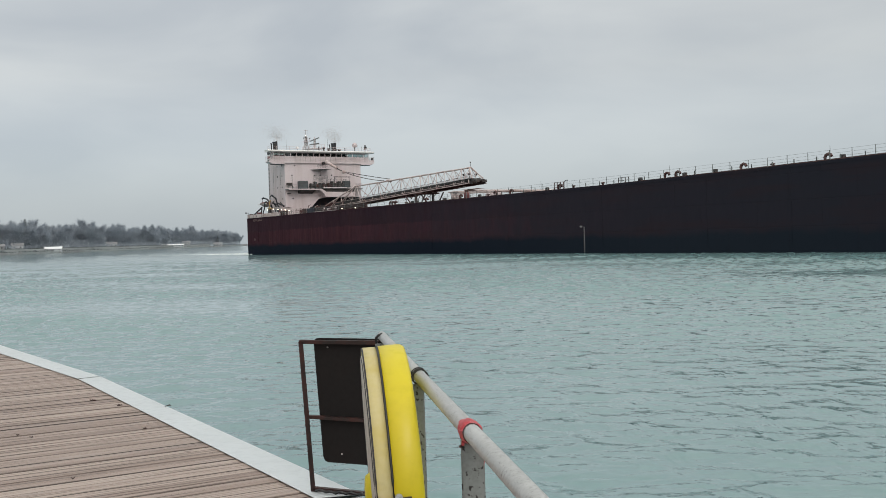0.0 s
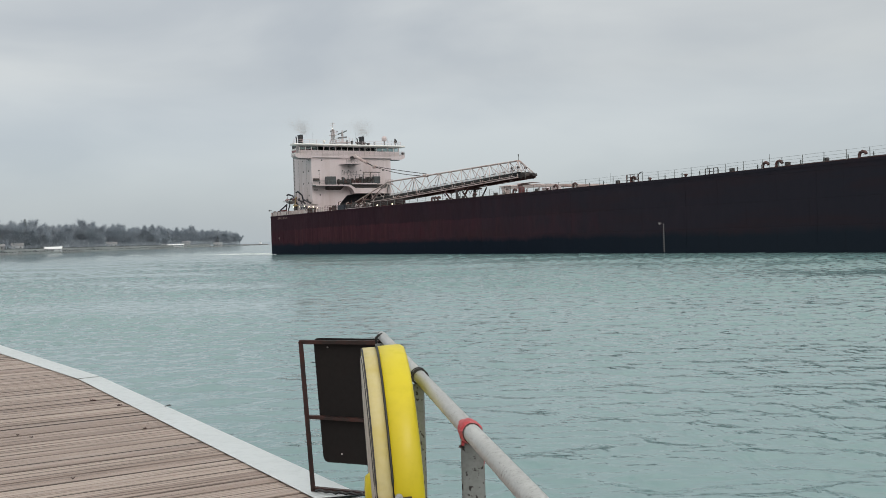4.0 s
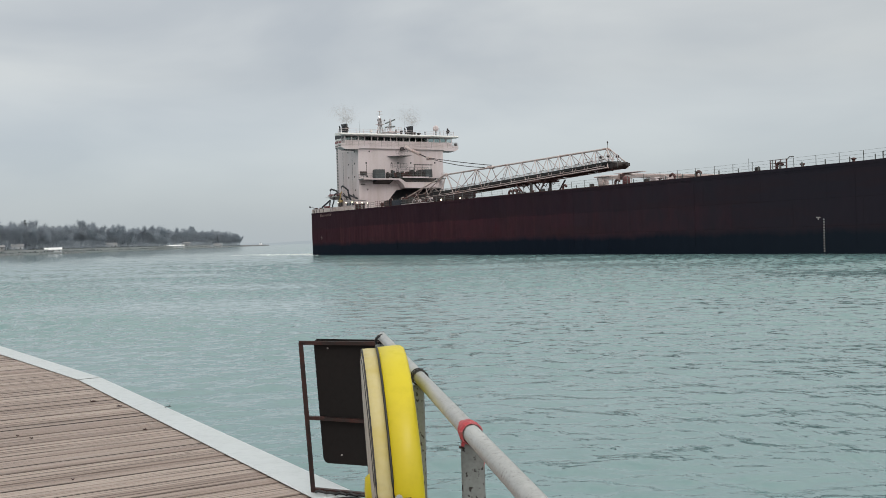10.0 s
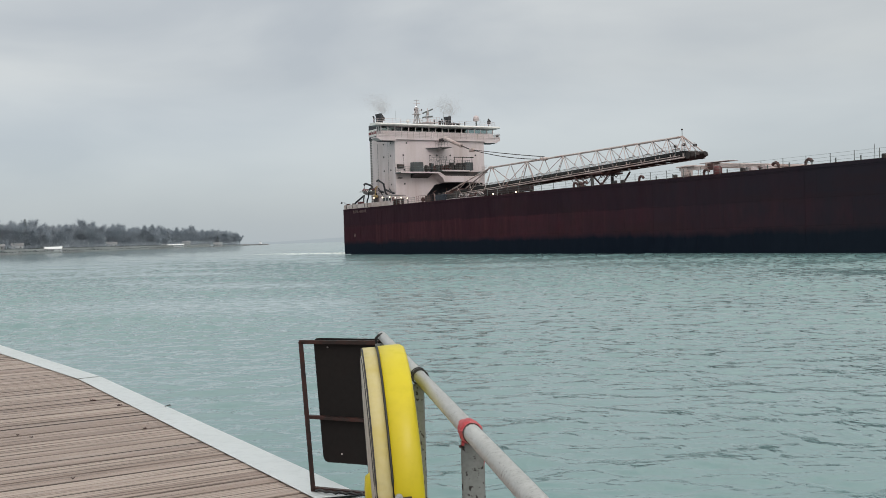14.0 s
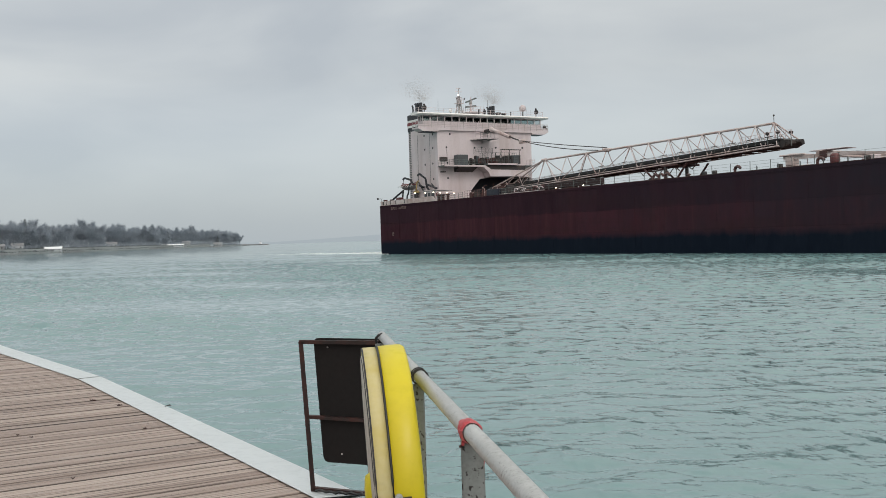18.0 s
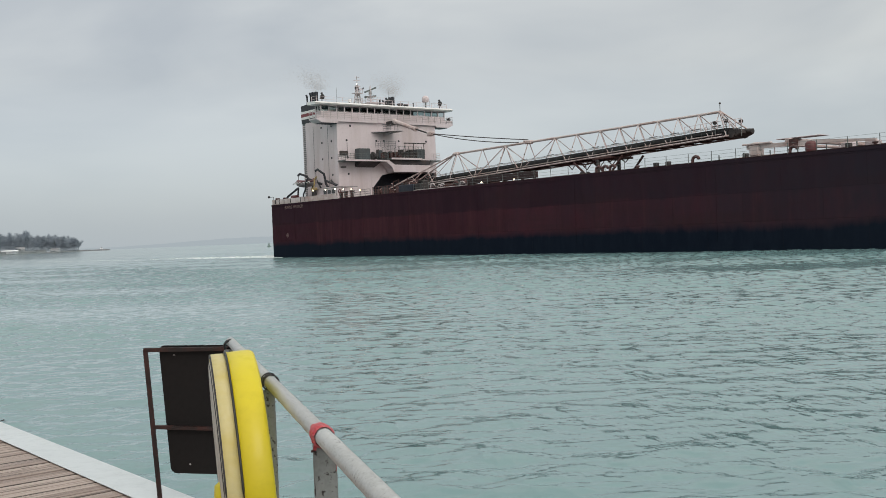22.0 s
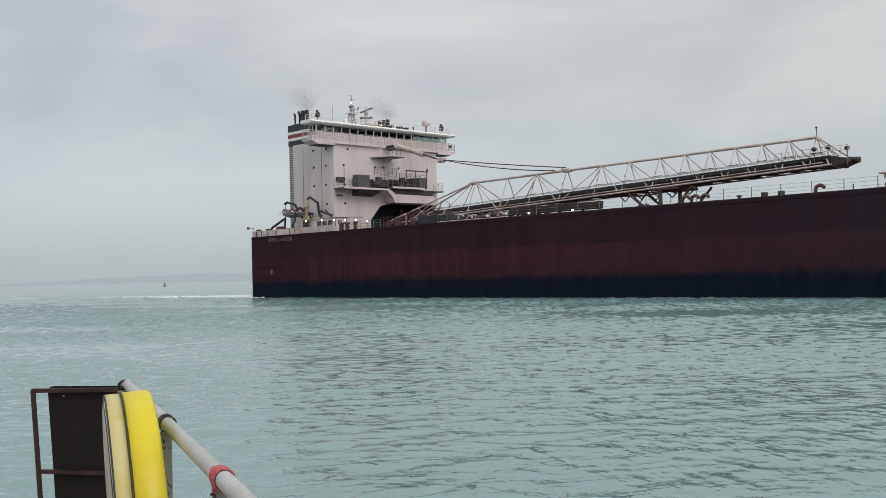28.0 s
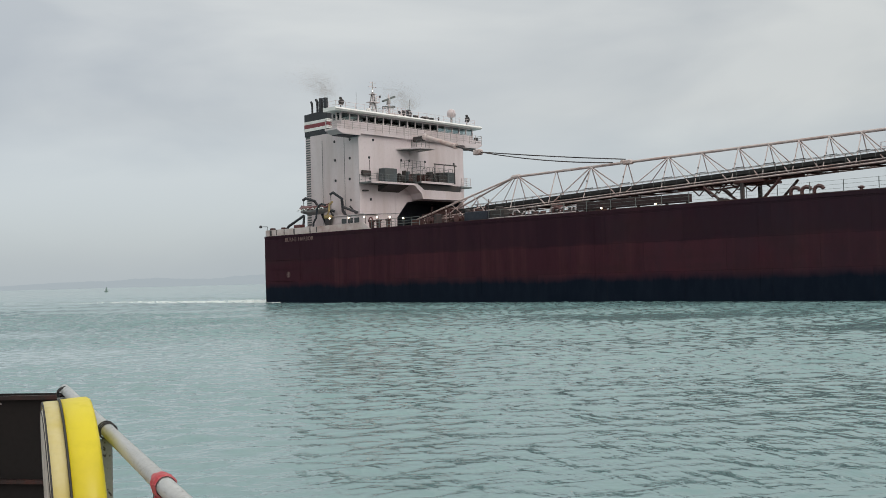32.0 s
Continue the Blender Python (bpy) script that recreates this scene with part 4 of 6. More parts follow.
def stern_deck():
    # bulwark along the quarter and the low white deck house
    part("bulwark", prism([(0.5, DECK), (23.8, DECK), (22.4, DECK + 0.92), (0.5, DECK + 0.92)], "y", 0.08, 0.18), M_PINK, ship, "pale rust-stained stern bulwark")
    part("bulwark", box(0.4, 0.5, 0.3, 31.7, DECK, DECK + 0.92), M_WHITE, ship)
    for x, w in ((1.5, 0.5), (3.1, 0.22), (4.9, 0.22), (7.2, 0.3), (10.9, 0.25), (12.4, 0.2)):
        part("fairlead", box(x, x + w, 0.05, 0.21, DECK + 0.06, DECK + 0.86, 0.04), M_DARK, ship)
    part("stern_light_arm", tube([(0.5, 0.4, DECK), (0.5, 0.4, DECK + 1.5), (-0.9, 0.2, DECK + 1.55)], 0.06, 5), M_DARK, ship)
    part("stern_light", lathe([(0.12, 0), (0.2, 0.05), (0.2, 0.35), (0.1, 0.4)], 8, (-0.9, 0.2, DECK + 1.35)), M_DARK, ship)
    dh = part("deck_house", box(12.6, 20.2, 2.2, 4.8, DECK + 0.06, DECK + 2.25, 0.06), M_WHITE, ship, "low white deck house with small windows")
    for x in (15.6, 16.95, 18.3):
        part("window", box(x, x + 1.0, 2.14, 2.196, DECK + 1.15, DECK + 1.85), M_GLASS, dh)
    part("eaves", box(12.4, 20.5, 2.05, 4.85, DECK + 2.254, DECK + 2.36), M_WHITE, dh)
    part("red_drum", lathe([(0.45, 0), (0.5, 0.1), (0.5, 0.9), (0.4, 1.0)], 12, (9.4, 1.2, DECK + 0.06)), M_ORANGE, ship)
    part("red_box", box(6.9, 8.3, 0.4, 1.4, DECK + 0.06, DECK + 1.42, 0.05), M_ORANGE, ship)
    for x, y, r in ((1.2, 0.9, 0.45), (3.6, 1.1, 0.4), (22.9, 1.2, 0.5), (24.2, 1.3, 0.45), (26.2, 1.2, 0.4)):
        part("bollard", lathe([(r * 0.7, 0), (r * 0.7, 0.9), (r, 0.95), (r, 1.15), (r * 0.6, 1.2)], 10, (x, y, DECK + 0.05)), M_RUSTRED, ship)
    # lifeboat in its davits
    boat = bmesh.new()
    rows = []
    for k in range(9):
        f = k / 8
        x = 6.6 + 7.0 * f
        w = 1.15 * (1 - abs(2 * f - 1) ** 2.6) + 0.05
        keel = 12.75 + 0.5 * abs(2 * f - 1) ** 2.2
        top = 13.75 + 0.28 * abs(2 * f - 1) ** 2
        rows.append([boat.verts.new(v) for v in ((x, 2.0 - w, top), (x, 2.0 - w * 0.8, keel + 0.4), (x, 2.0, keel), (x, 2.0 + w * 0.8, keel + 0.4), (x, 2.0 + w, top))])
    for a, b in zip(rows, rows[1:]):
        for i in range(4):
            boat.faces.new((a[i], b[i], b[i + 1], a[i + 1]))
        boat.faces.new((a[4], b[4], b[0], a[0]))
    boat.faces.new(rows[0]), boat.faces.new(rows[-1][::-1])
    bmesh.ops.recalc_face_normals(boat, faces=boat.faces[:])
    lb = part("lifeboat", boat, M_BOAT, ship, "pale lifeboat with a dull red cover")
    cover = bmesh.new()
    rows = []
    for k in range(9):
        f = k / 8
        x = 6.7 + 6.8 * f
        w = 1.1 * (1 - abs(2 * f - 1) ** 2.6) + 0.05
        z = 13.78 + 0.28 * abs(2 * f - 1) ** 2
        rows.append([cover.verts.new(v) for v in ((x, 2.0 - w, z), (x, 2.0 - w * 0.5, z + 0.2), (x, 2.0, z + 0.3), (x, 2.0 + w * 0.5, z + 0.2), (x, 2.0 + w, z))])
    for a, b in zip(rows, rows[1:]):
        for i in range(4):
            cover.faces.new((a[i], b[i], b[i + 1], a[i + 1]))
    part("boat_cover", cover, M_ORANGE, lb)
    part("cover_skirt", tube([(6.75, 1.75, 13.78), (8.4, 0.98, 13.62), (10.1, 0.86, 13.56), (11.8, 0.98, 13.62), (13.45, 1.75, 13.78)], 0.16, 6), M_ORANGE, lb)
    part("gunwale", tube([(6.6, 1.95, 14.03), (8.4, 1.0, 13.82), (10.1, 0.82, 13.75), (11.8, 1.0, 13.82), (13.6, 1.95, 14.03)], 0.09, 5), M_ORANGE, lb)
    for k in range(6):
        part("grab_loop", tube([(7.35 + k, 0.86, 13.42), (7.6 + k, 0.80, 13.62), (7.95 + k, 0.79, 13.64), (8.2 + k, 0.82, 13.42)], 0.075, 5), M_WHITE_PURE, lb, "white looped grab line")
    for top, knee, foot, base in (((7.7, 15.35), (8.9, 14.9), (9.4, 13.6), (9.6, DECK + 0.06)), ((13.9, 15.75), (15.0, 14.8), (14.5, 13.1), (15.2, DECK + 0.06))):
        d = part("davit", tube([(base[0], 5.2, base[1]), (foot[0], 3.4, foot[1]), (knee[0], 2.8, knee[1]), (top[0], 2.1, top[1]), (top[0] - 0.4, 1.9, top[1] - 0.3)], 0.22, 6), M_BLACK, ship, "dark curved davit arm")
        part("davit_brace", tube([(foot[0] + 1.9, 4.6, foot[1] - 0.35), (foot[0] + 0.1, 3.2, foot[1] + 0.6)], 0.22, 6), M_BLACK, d)
        part("davit_brace", tube([(foot[0] + 1.7, 4.6, DECK + 2.37), (foot[0] + 0.9, 3.9, foot[1] + 0.7)], 0.14, 6), M_BLACK, d)
        part("fall", tube([(top[0] - 0.35, 1.95, top[1] - 0.3), (top[0] - 0.3, 1.98, 14.0)], 0.05, 4), M_BLACK, d)
    # bent support legs under the boat
    part("boat_leg", tube([(5.0, 0.7, DECK + 0.05), (5.0, 0.7, DECK + 1.0), (5.3, 0.8, DECK + 1.35), (7.9, 1.6, 12.78)], 0.2, 8), M_BLACK, ship, "thick dark bent support leg")
    part("boat_leg", tube([(8.0, 1.2, DECK + 0.05), (8.0, 1.5, 12.78)], 0.17, 8), M_BLACK, ship)
    part("goose_neck", tube([(11.0, 0.7, DECK + 0.05), (11.1, 0.7, 11.5), (11.6, 0.8, 12.2), (11.8, 0.8, 13.3), (12.2, 0.8, 13.9), (12.8, 0.9, 14.15), (13.5, 1.0, 13.9)], 0.15, 8), M_BLACK, ship, "tall dark swan-neck pipe")
    part("yellow_hoist", tube([(14.3, 1.6, 14.4), (13.7, 1.5, 13.9), (13.6, 1.5, 13.0), (13.2, 1.5, 12.4)], 0.15, 6), M_YELLOW_DULL, ship, "dull yellow hoist gear")
    part("yellow_hoist", box(12.6, 13.9, 1.3, 2.0, 12.0, 12.5, 0.1), M_YELLOW_DULL, ship)
    part("winch_stand", box(12.8, 13.7, 1.4, 1.95, DECK + 0.05, 11.99, 0.05), M_DARK, ship)
    # lamps on posts along the quarter
    for x, z in ((15.2, 11.9), (19.24, 11.78), (22.4, 11.7), (25.0, 11.5), (27.5, 11.35), (30.0, 11.1)):
        post = part("lamp_post", tube([(x + 0.1, 0.4, DECK + 0.04), (x + 0.1, 0.4, z + 0.15)], 0.05, 5), M_DARK, ship)
        part("lamp_glass", lathe([(0.05, -0.13), (0.11, -0.09), (0.11, 0.06), (0.05, 0.1)], 8, (x, 0.28, z)), M_LAMP, post, "lit warm deck lamp")
    part("awning_rail", tube([(19.0, 0.5, 12.0), (23.4, 0.5, 12.0), (29.0, 0.5, 11.7)], 0.04, 4), M_GREY, ship)
    ringb = bmesh.new()
    for k in range(16):
        a, b = 2 * math.pi * k / 16, 2 * math.pi * (k + 1) / 16
        tube([(23.5 + 0.34 * math.cos(a), 0.5, 11.2 + 0.34 * math.sin(a)), (23.5 + 0.34 * math.cos(b), 0.5, 11.2 + 0.34 * math.sin(b))], 0.09, 5, ringb)
    part("life_ring", ringb, M_ORANGE, ship)
    fence("deck_rail", ship, [(23.9, 0.3, DECK), (33.0, 0.3, DECK)], 1.1, 1.5, 3, 0.035, M_GREY)


TOPS = [36.9, 43.4, 49.0, 54.5, 60.4, 64.9, 69.6, 73.3, 76.8, 80.2, 83.7, 87.1, 90.4]


def top_z(x):
    return 16.8 + (x - 36.3) * 0.0125


def low_z(x):
    return 11.55 + (x - 20.0) * 0.0345


def boom():
    H = 2.1
    root = part("unloading_boom", tube([(35.6, MID, top_z(35.6)), (54, MID, top_z(54)), (90.5, MID, top_z(90.5))], 0.17, 8), M_PINK, ship, "long faded pink lattice conveyor boom laid along the deck")
    for s in (-1, 1):
        part("walk_curb", tube([(24.0, MID + s * (H + 0.02), low_z(24) + 0.34), (92, MID + s * (H + 0.02), low_z(92) + 0.34)], 0.055, 4), M_PINK, root)
        part("bottom_chord", tube([(18.5, MID + s * H, low_z(18.5)), (56, MID + s * H, low_z(56)), (93.0, MID + s * H, low_z(93))], 0.11, 6), M_PINK, root)
        part("heel_strut", tube([(19.0, MID + s * H, low_z(19) + 0.3), (36.3, MID, top_z(36.3))], 0.13, 6), M_PINK, root)
        part("heel_strut", tube([(24.5, MID + s * H, low_z(24.5)), (29.0, MID + s * H * 0.4, 14.85)], 0.08, 5), M_PINK, root)
        part("walk_rail", tube([(30, MID + s * (H + 0.05), low_z(30) + 1.35), (92, MID + s * (H + 0.05), low_z(92) + 1.35)], 0.028, 4), M_GREY, root)
    # web: at each top node a pair of posts, and a pair of diagonals to the foot of the next
    for i, x in enumerate(TOPS):
        zt = top_z(x)
        nxt = TOPS[i + 1] if i + 1 < len(TOPS) else 93.0
        big = 0.085 if x < 56 else 0.068
        for s in (-1, 1):
            part("post", tube([(x, MID + s * 0.1, zt), (x, MID + s * H, low_z(x))], big * 0.85, 5), M_PINK, root)
            # the after bays fan out both ways from every second node; forward of them each bay has one diagonal
            if i not in (1, 3):
                part("brace", tube([(x, MID + s * 0.1, zt), (nxt - 0.3, MID + s * H, low_z(nxt))], big, 5), M_PINK, root)
            if i in (2, 4):
                back = TOPS[i - 1] + 0.4
                part("brace", tube([(x, MID + s * 0.1, zt), (back, MID + s * H, low_z(back))], big, 5), M_PINK, root)
        if i > 1:
            part("node_lamp", box(x - 0.06, x + 0.06, MID - 1.1, MID - 0.98, zt - 2.0, zt - 1.78, 0.015), M_DARK, root)
            part("walk_rung", tube([(x + 0.2, MID - H, low_z(x) + 1.45), (x + 1.6, MID - H, low_z(x) + 1.5)], 0.04, 4), M_DARK, root)
    for k in range(32):
        x = 20.5 + k * 2.3
        part("cross_beam", tube([(x, MID - H, low_z(x)), (x, MID + H, low_z(x))], 0.1, 4), M_RUSTRED, root)
    for k in range(22):
        x = 24.0 + k * 3.1
        part("plan_brace", tube([(x, MID - H, low_z(x) - 0.05), (x + 3.1, MID + H, low_z(x + 3.1) - 0.05)], 0.07, 4), M_RUSTRED, root)
    # underside second chord that stiffens the middle
    part("keel_pipe", tube([(62.5, MID - 1.6, low_z(62.5) - 0.2), (68, MID - 1.6, low_z(68) - 0.75), (78, MID - 1.6, low_z(78) - 0.25)], 0.12, 5), M_RUSTRED, root)
    for s in (-1.6, 1.6):
        for k in range(4):
            x = 64 + k * 2.5
            drop = 0.4 + 0.8 * math.sin(math.pi * (x - 40) / 40)
            part("keel_strut", tube([(x, MID + s, low_z(x)), (x + 1.25, MID + s, low_z(x) - drop)], 0.085, 4), M_RUSTRED, root)
            part("keel_strut", tube([(x + 1.25, MID + s, low_z(x) - drop), (x + 2.5, MID + s, low_z(x + 2.5))], 0.085, 4), M_RUSTRED, root)
    for s in (-1, 1):
        part("heel_brace", tube([(36.3, MID + s * 0.1, top_z(36.3)), (31.0, MID + s * H, low_z(31))], 0.06, 5), M_PINK, root)
        part("heel_brace", tube([(29.0, MID + s * H * 0.4, 14.85), (32.6, MID + s * H, low_z(32.6))], 0.06, 5), M_PINK, root)
        part("heel_brace", tube([(25.6, MID + s * H * 0.7, 13.6), (28.4, MID + s * H, low_z(28.4))], 0.06, 5), M_PINK, root)
    # conveyor: trough, belt and idlers
    def along(x0, x1, y0, y1, dz0, dz1):
        bm = bmesh.new()
        vs = [bm.verts.new((x, y, low_z(x) + dz)) for x in (x0, x1) for y in (y0, y1) for dz in (dz0, dz1)]
        for f in ((0, 1, 3, 2), (4, 6, 7, 5), (0, 4, 5, 1), (2, 3, 7, 6), (0, 2, 6, 4), (1, 5, 7, 3)):
            bm.faces.new([vs[i] for i in f])
        return bm
    belt = part("conveyor_belt", along(26, 92.6, MID - 1.7, MID + 1.0, 0.66, 1.08), M_CORD, root, "black conveyor belt")
    part("belt_pipe", along(28, 91, MID + 0.9, MID + 1.0, 1.60, 1.68), M_RAIL, belt, "pale pipe along the belt")
    part("trough", along(24, 92, MID - 1.5, MID + 1.5, 0.1, 0.4), M_DARK, belt)
    part("walkway", along(28, 92, MID - H, MID - 1.3, 0.16, 0.24), M_TRUNK, root)
    idl = part("idler", tube([(0, -1.25, 0), (0, 1.25, 0)], 0.13, 6), M_DARK, belt)
    idl.location = (27.0, MID, low_z(27) + 0.9)
    for k in range(1, 42):
        again(idl, k * 1.58, 0, k * 1.58 * 0.0345)
    stan = part("stanchion", tube([(0, 0, 0), (0, 0, 1.3)], 0.025, 4), M_GREY, root)
    stan.location = (30.0, MID - H, low_z(30))
    for k in range(1, 40):
        again(stan, k * 1.55, 0, k * 1.55 * 0.0345)
    # node casting where the stays take hold
    part("stay_bracket", box(53.9, 55.2, MID - 0.4, MID + 0.4, top_z(54.5) - 0.26, top_z(54.5) + 0.3, 0.1), M_PINK, root)
    part("stay_bracket", tube([(54.0, MID - 0.5, top_z(54) + 0.1), (54.0, MID + 0.5, top_z(54) + 0.1)], 0.25, 8), M_PINK, root)
    part("end_node", tube([(35.9, MID, top_z(35.9)), (37.1, MID, top_z(37.1))], 0.3, 8), M_PINK, root)
    # heel: crossed frame where the boom slews
    part("heel_frame", box(18.0, 20.6, MID - 2.4, MID + 2.4, low_z(18) - 0.7, low_z(18) + 0.3, 0.1), M_RUSTRED, root)
    part("heel_hood", prism([(20.0, 12.6), (24.0, 13.3), (26.4, 12.9), (26.4, 12.5), (21.0, 12.3)], "y", MID - 1.3, MID + 1.3), M_RUSTRED, root)
    for x in (22.0, 24.8, 27.4, 31.0, 33.0):
        for s in (-1, 1):
            part("heel_post", tube([(x, MID + s * H, low_z(x)), (x, MID + s * H * 0.9, low_z(x) + 1.9)], 0.06, 5), M_RUSTRED, root)
    # head: pulley, hood, floodlights and aerial
    head = part("head_pulley", tube([(93.0, MID - 1.5, low_z(93) + 0.35), (93.0, MID + 1.5, low_z(93) + 0.35)], 0.6, 12), M_DARK, root, "dark discharge pulley and hood")
    part("head_hood", prism([(90.2, low_z(90) + 0.15), (93.4, low_z(93) - 0.1), (94.4, low_z(94) + 0.2), (94.3, low_z(94) + 0.65), (92.6, low_z(93) + 0.85), (90.2, low_z(90) + 0.95)], "y", MID - 1.4, MID + 1.4), M_DARK, head)
    part("head_spout", tube([(94.0, MID, low_z(94) + 0.5), (95.2, MID, low_z(94) + 0.40)], 0.33, 16), M_DARK, head)
    part("head_stay", tube([(90.4, MID - 0.3, top_z(90.4)), (93.6, MID - 1.7, low_z(93.6) + 0.9)], 0.1, 5), M_PINK, head)
    part("head_stay", tube([(90.4, MID + 0.3, top_z(90.4)), (93.6, MID + 1.0, low_z(93.6) + 0.9)], 0.1, 5), M_PINK, head)
    fence("head_rail", head, [(86.4, MID - 2.2, low_z(86.4) + 1.0), (91.5, MID - 2.2, low_z(91.5) + 1.0), (94.6, MID - 1.5, low_z(94.4) + 1.0)], 1.0, 0.9, 2, 0.04, M_WHITE)
    for x, y, z in ((91.0, MID - 2.0, 15.7), (92.4, MID - 1.6, 15.8), (94.4, MID - 1.3, 15.55)):
        fl = part("floodlight", lathe([(0.16, 0), (0.27, 0.08), (0.29, 0.36), (0.16, 0.44)], 10, (x, y, z)), M_DARK, head)
        part("lamp_pole", tube([(x, y, z - 1.6), (x, y, z)], 0.06, 5), M_GREY, fl)
    part("wind_vane", tube([(90.4, MID, top_z(90.4)), (90.4, MID, 18.5)], 0.05, 5), M_GREY, head)
    part("vane_cup", lathe([(0.04, 0), (0.13, 0.06), (0.13, 0.2), (0.05, 0.26)], 8, (90.4, MID, 18.45)), M_DARK, head)
    # crutch that carries the boom on deck
    cr = part("boom_crutch", box(70.0, 73.6, MID - 2.4, MID + 2.4, low_z(72) - 0.45, low_z(72) - 0.14, 0.05), M_RUSTRED, ship, "oxide-red boom rest")
    for s in (-1, 1):
        part("crutch_leg", tube([(71.0, MID + s * 2.2, DECK + 0.05), (71.0, MID + s * 2.2, low_z(71) - 0.4)], 0.28, 6), M_DARK, cr)
        part("crutch_brace", tube([(75.6, MID + s * 2.2, low_z(75) - 0.3), (72.6, MID + s * 2.2, DECK + 0.1)], 0.16, 6), M_RUSTRED, cr)
        part("crutch_brace", tube([(66.2, MID + s * 2.2, low_z(66) - 0.3), (69.6, MID + s * 2.2, DECK + 0.1)], 0.16, 6), M_RUSTRED, cr)
    part("winch_drum", lathe([(0.2, 0), (0.6, 0.06), (0.6, 0.2), (0.35, 0.25), (0.35, 1.2), (0.6, 1.25), (0.6, 1.4), (0.2, 1.45)], 14, (69.0, MID - 3.6, 10.75), "y"), M_DARK, cr)


def cane_vent(x, y, mat, turn=1, h=0.82):
    bm = tube([(0, 0, 0), (0, 0, h * 0.55), (turn * 0.12, 0, h * 0.82), (turn * 0.42, 0, h * 0.97), (turn * 0.75, 0, h * 0.85), (turn * 0.9, 0, h * 0.6)], 0.19, 8)
    v = part("cane_vent", bm, mat, ship, "goose-neck tank vent on deck")
    v.location = (x, y, DECK + 0.04)
    return v


def main_deck():
    # side rails
    fence("deck_rail", ship, [(x, 0.25, DECK) for x in (56, 110, 130, 152)], 1.15, 3.25, 3, 0.018, M_GREY, "thin grey wire guard rail", 0.042)
    fence("deck_rail", ship, [(x, 0.25, DECK) for x in (152, 170, 185, 200, 268)], 1.15, 3.25, 3, 0.018, M_GREY, "thin grey wire guard rail", 0.042)
    fence("deck_rail", ship, [(24.0, BEAM - 0.25, DECK), (150.0, BEAM - 0.25, DECK)], 1.25, 6.5, 3, 0.028, M_GREY)
    stub = part("pad_eye", box(-0.05, 0.05, -0.05, 0.05, 0, 0.6), M_GREY, ship)
    stub.location = (101.2, 0.6, DECK + 0.04)
    for k in range(1, 50):
        again(stub, k * 3.25, 0, 0)
    # hatch coamings down the middle
    for k in range(20):
        x = 108 + k * 8.8
        c = part("hatch", box(x, x + 6.2, 8.0, 24.0, DECK + 0.04, DECK + 0.36, 0.06), M_DECK, ship, "long red cargo hatch")
        part("hatch_cover", box(x + 0.2, x + 6.0, 8.2, 23.8, DECK + 0.364, DECK + 0.52, 0.05), M_DECK, c)
    for k in range(5):
        x = 48 + k * 9.6
        part("hatch", box(x, x + 6.2, 8.0, 24.0, DECK + 0.04, DECK + 0.72, 0.06), M_DECK, ship)
    # tank vents in pairs along the starboard edge
    for x, t in ((82.4, 1), (83.5, 1), (84.7, 1), (97.3, 1), (109.8, 1), (122.0, -1), (126.0, 1), (139.4, 1), (163.4, 1), (165.5, 1), (177.1, 1), (189.8, 1), (54.0, 1), (62.0, -1)):
        cane_vent(x, 1.0, M_VENT, t)
    for x in (91.6, 93.4, 104.0, 116.0, 136.0, 158.0, 172.3, 191.8, 166.8):
        part("deck_locker", box(x, x + 0.55, 0.9, 1.4, DECK + 0.05, DECK + 0.6, 0.05), M_DARK, ship)
    for x in (89.0, 119.0, 143.0, 150.0, 182.0):
        part("mushroom_vent", lathe([(0.16, 0), (0.16, 0.25), (0.3, 0.3), (0.3, 0.42), (0.1, 0.5)], 10, (x, 1.2, DECK + 0.05)), M_VENT, ship)
    # steel trunk beside the boom
    trunk = part("belt_trunk", box(57.6, 71.8, 0.5, 1.1, DECK + 0.24, DECK + 1.10, 0.04), M_TRUNK, ship, "oxide-red pipe trunk along the rail")
    for x in (58.8, 62, 65.5, 69, 71.4):
        part("trunk_leg", box(x - 0.08, x + 0.08, 0.6, 1.0, DECK + 0.04, DECK + 0.24), M_TRUNK, trunk)
    winch = part("winch_house", box(44.4, 46.7, 0.9, 1.9, DECK + 0.18, DECK + 1.12, 0.05), M_DARK, ship, "dark grey winch housing by the rail")
    for x in (44.7, 46.4):
        part("housing_leg", box(x - 0.1, x + 0.1, 1.0, 1.7, DECK + 0.05, DECK + 0.18), M_DECK, winch)
    for x in (45.15, 45.9):
        part("housing_rib", box(x - 0.04, x + 0.04, 0.86, 0.897, DECK + 0.2, DECK + 1.1), M_DARK, winch)
    part("hose_tray", box(47.4, 57.2, 1.0, 1.5, DECK + 0.08, DECK + 0.36, 0.04), M_TRUNK, ship, "low dark red tray along the rail")
    for x, y, h in ((47.4, 1.7, 0.95), (48.3, 2.4, 0.75), (49.6, 1.9, 0.8), (52.6, 2.2, 0.95), (54.4, 1.8, 0.85), (55.8, 2.1, 1.0), (56.6, 1.7, 0.9)):
        part("deck_pipe", tube([(x, y, DECK + 0.05), (x, y, DECK + h * 0.7), (x + 0.22, y, DECK + h), (x + 0.7, y, DECK + h * 1.02), (x + 1.1, y, DECK + h * 0.72)], 0.085, 6), M_WHITE, ship, "pale bent deck pipe")
    part("side_line", tube([(44.4, 0.7, DECK + 0.16), (57.4, 0.7, DECK + 0.16)], 0.05, 5), M_WHITE, ship, "pale pipe laid along the deck edge")
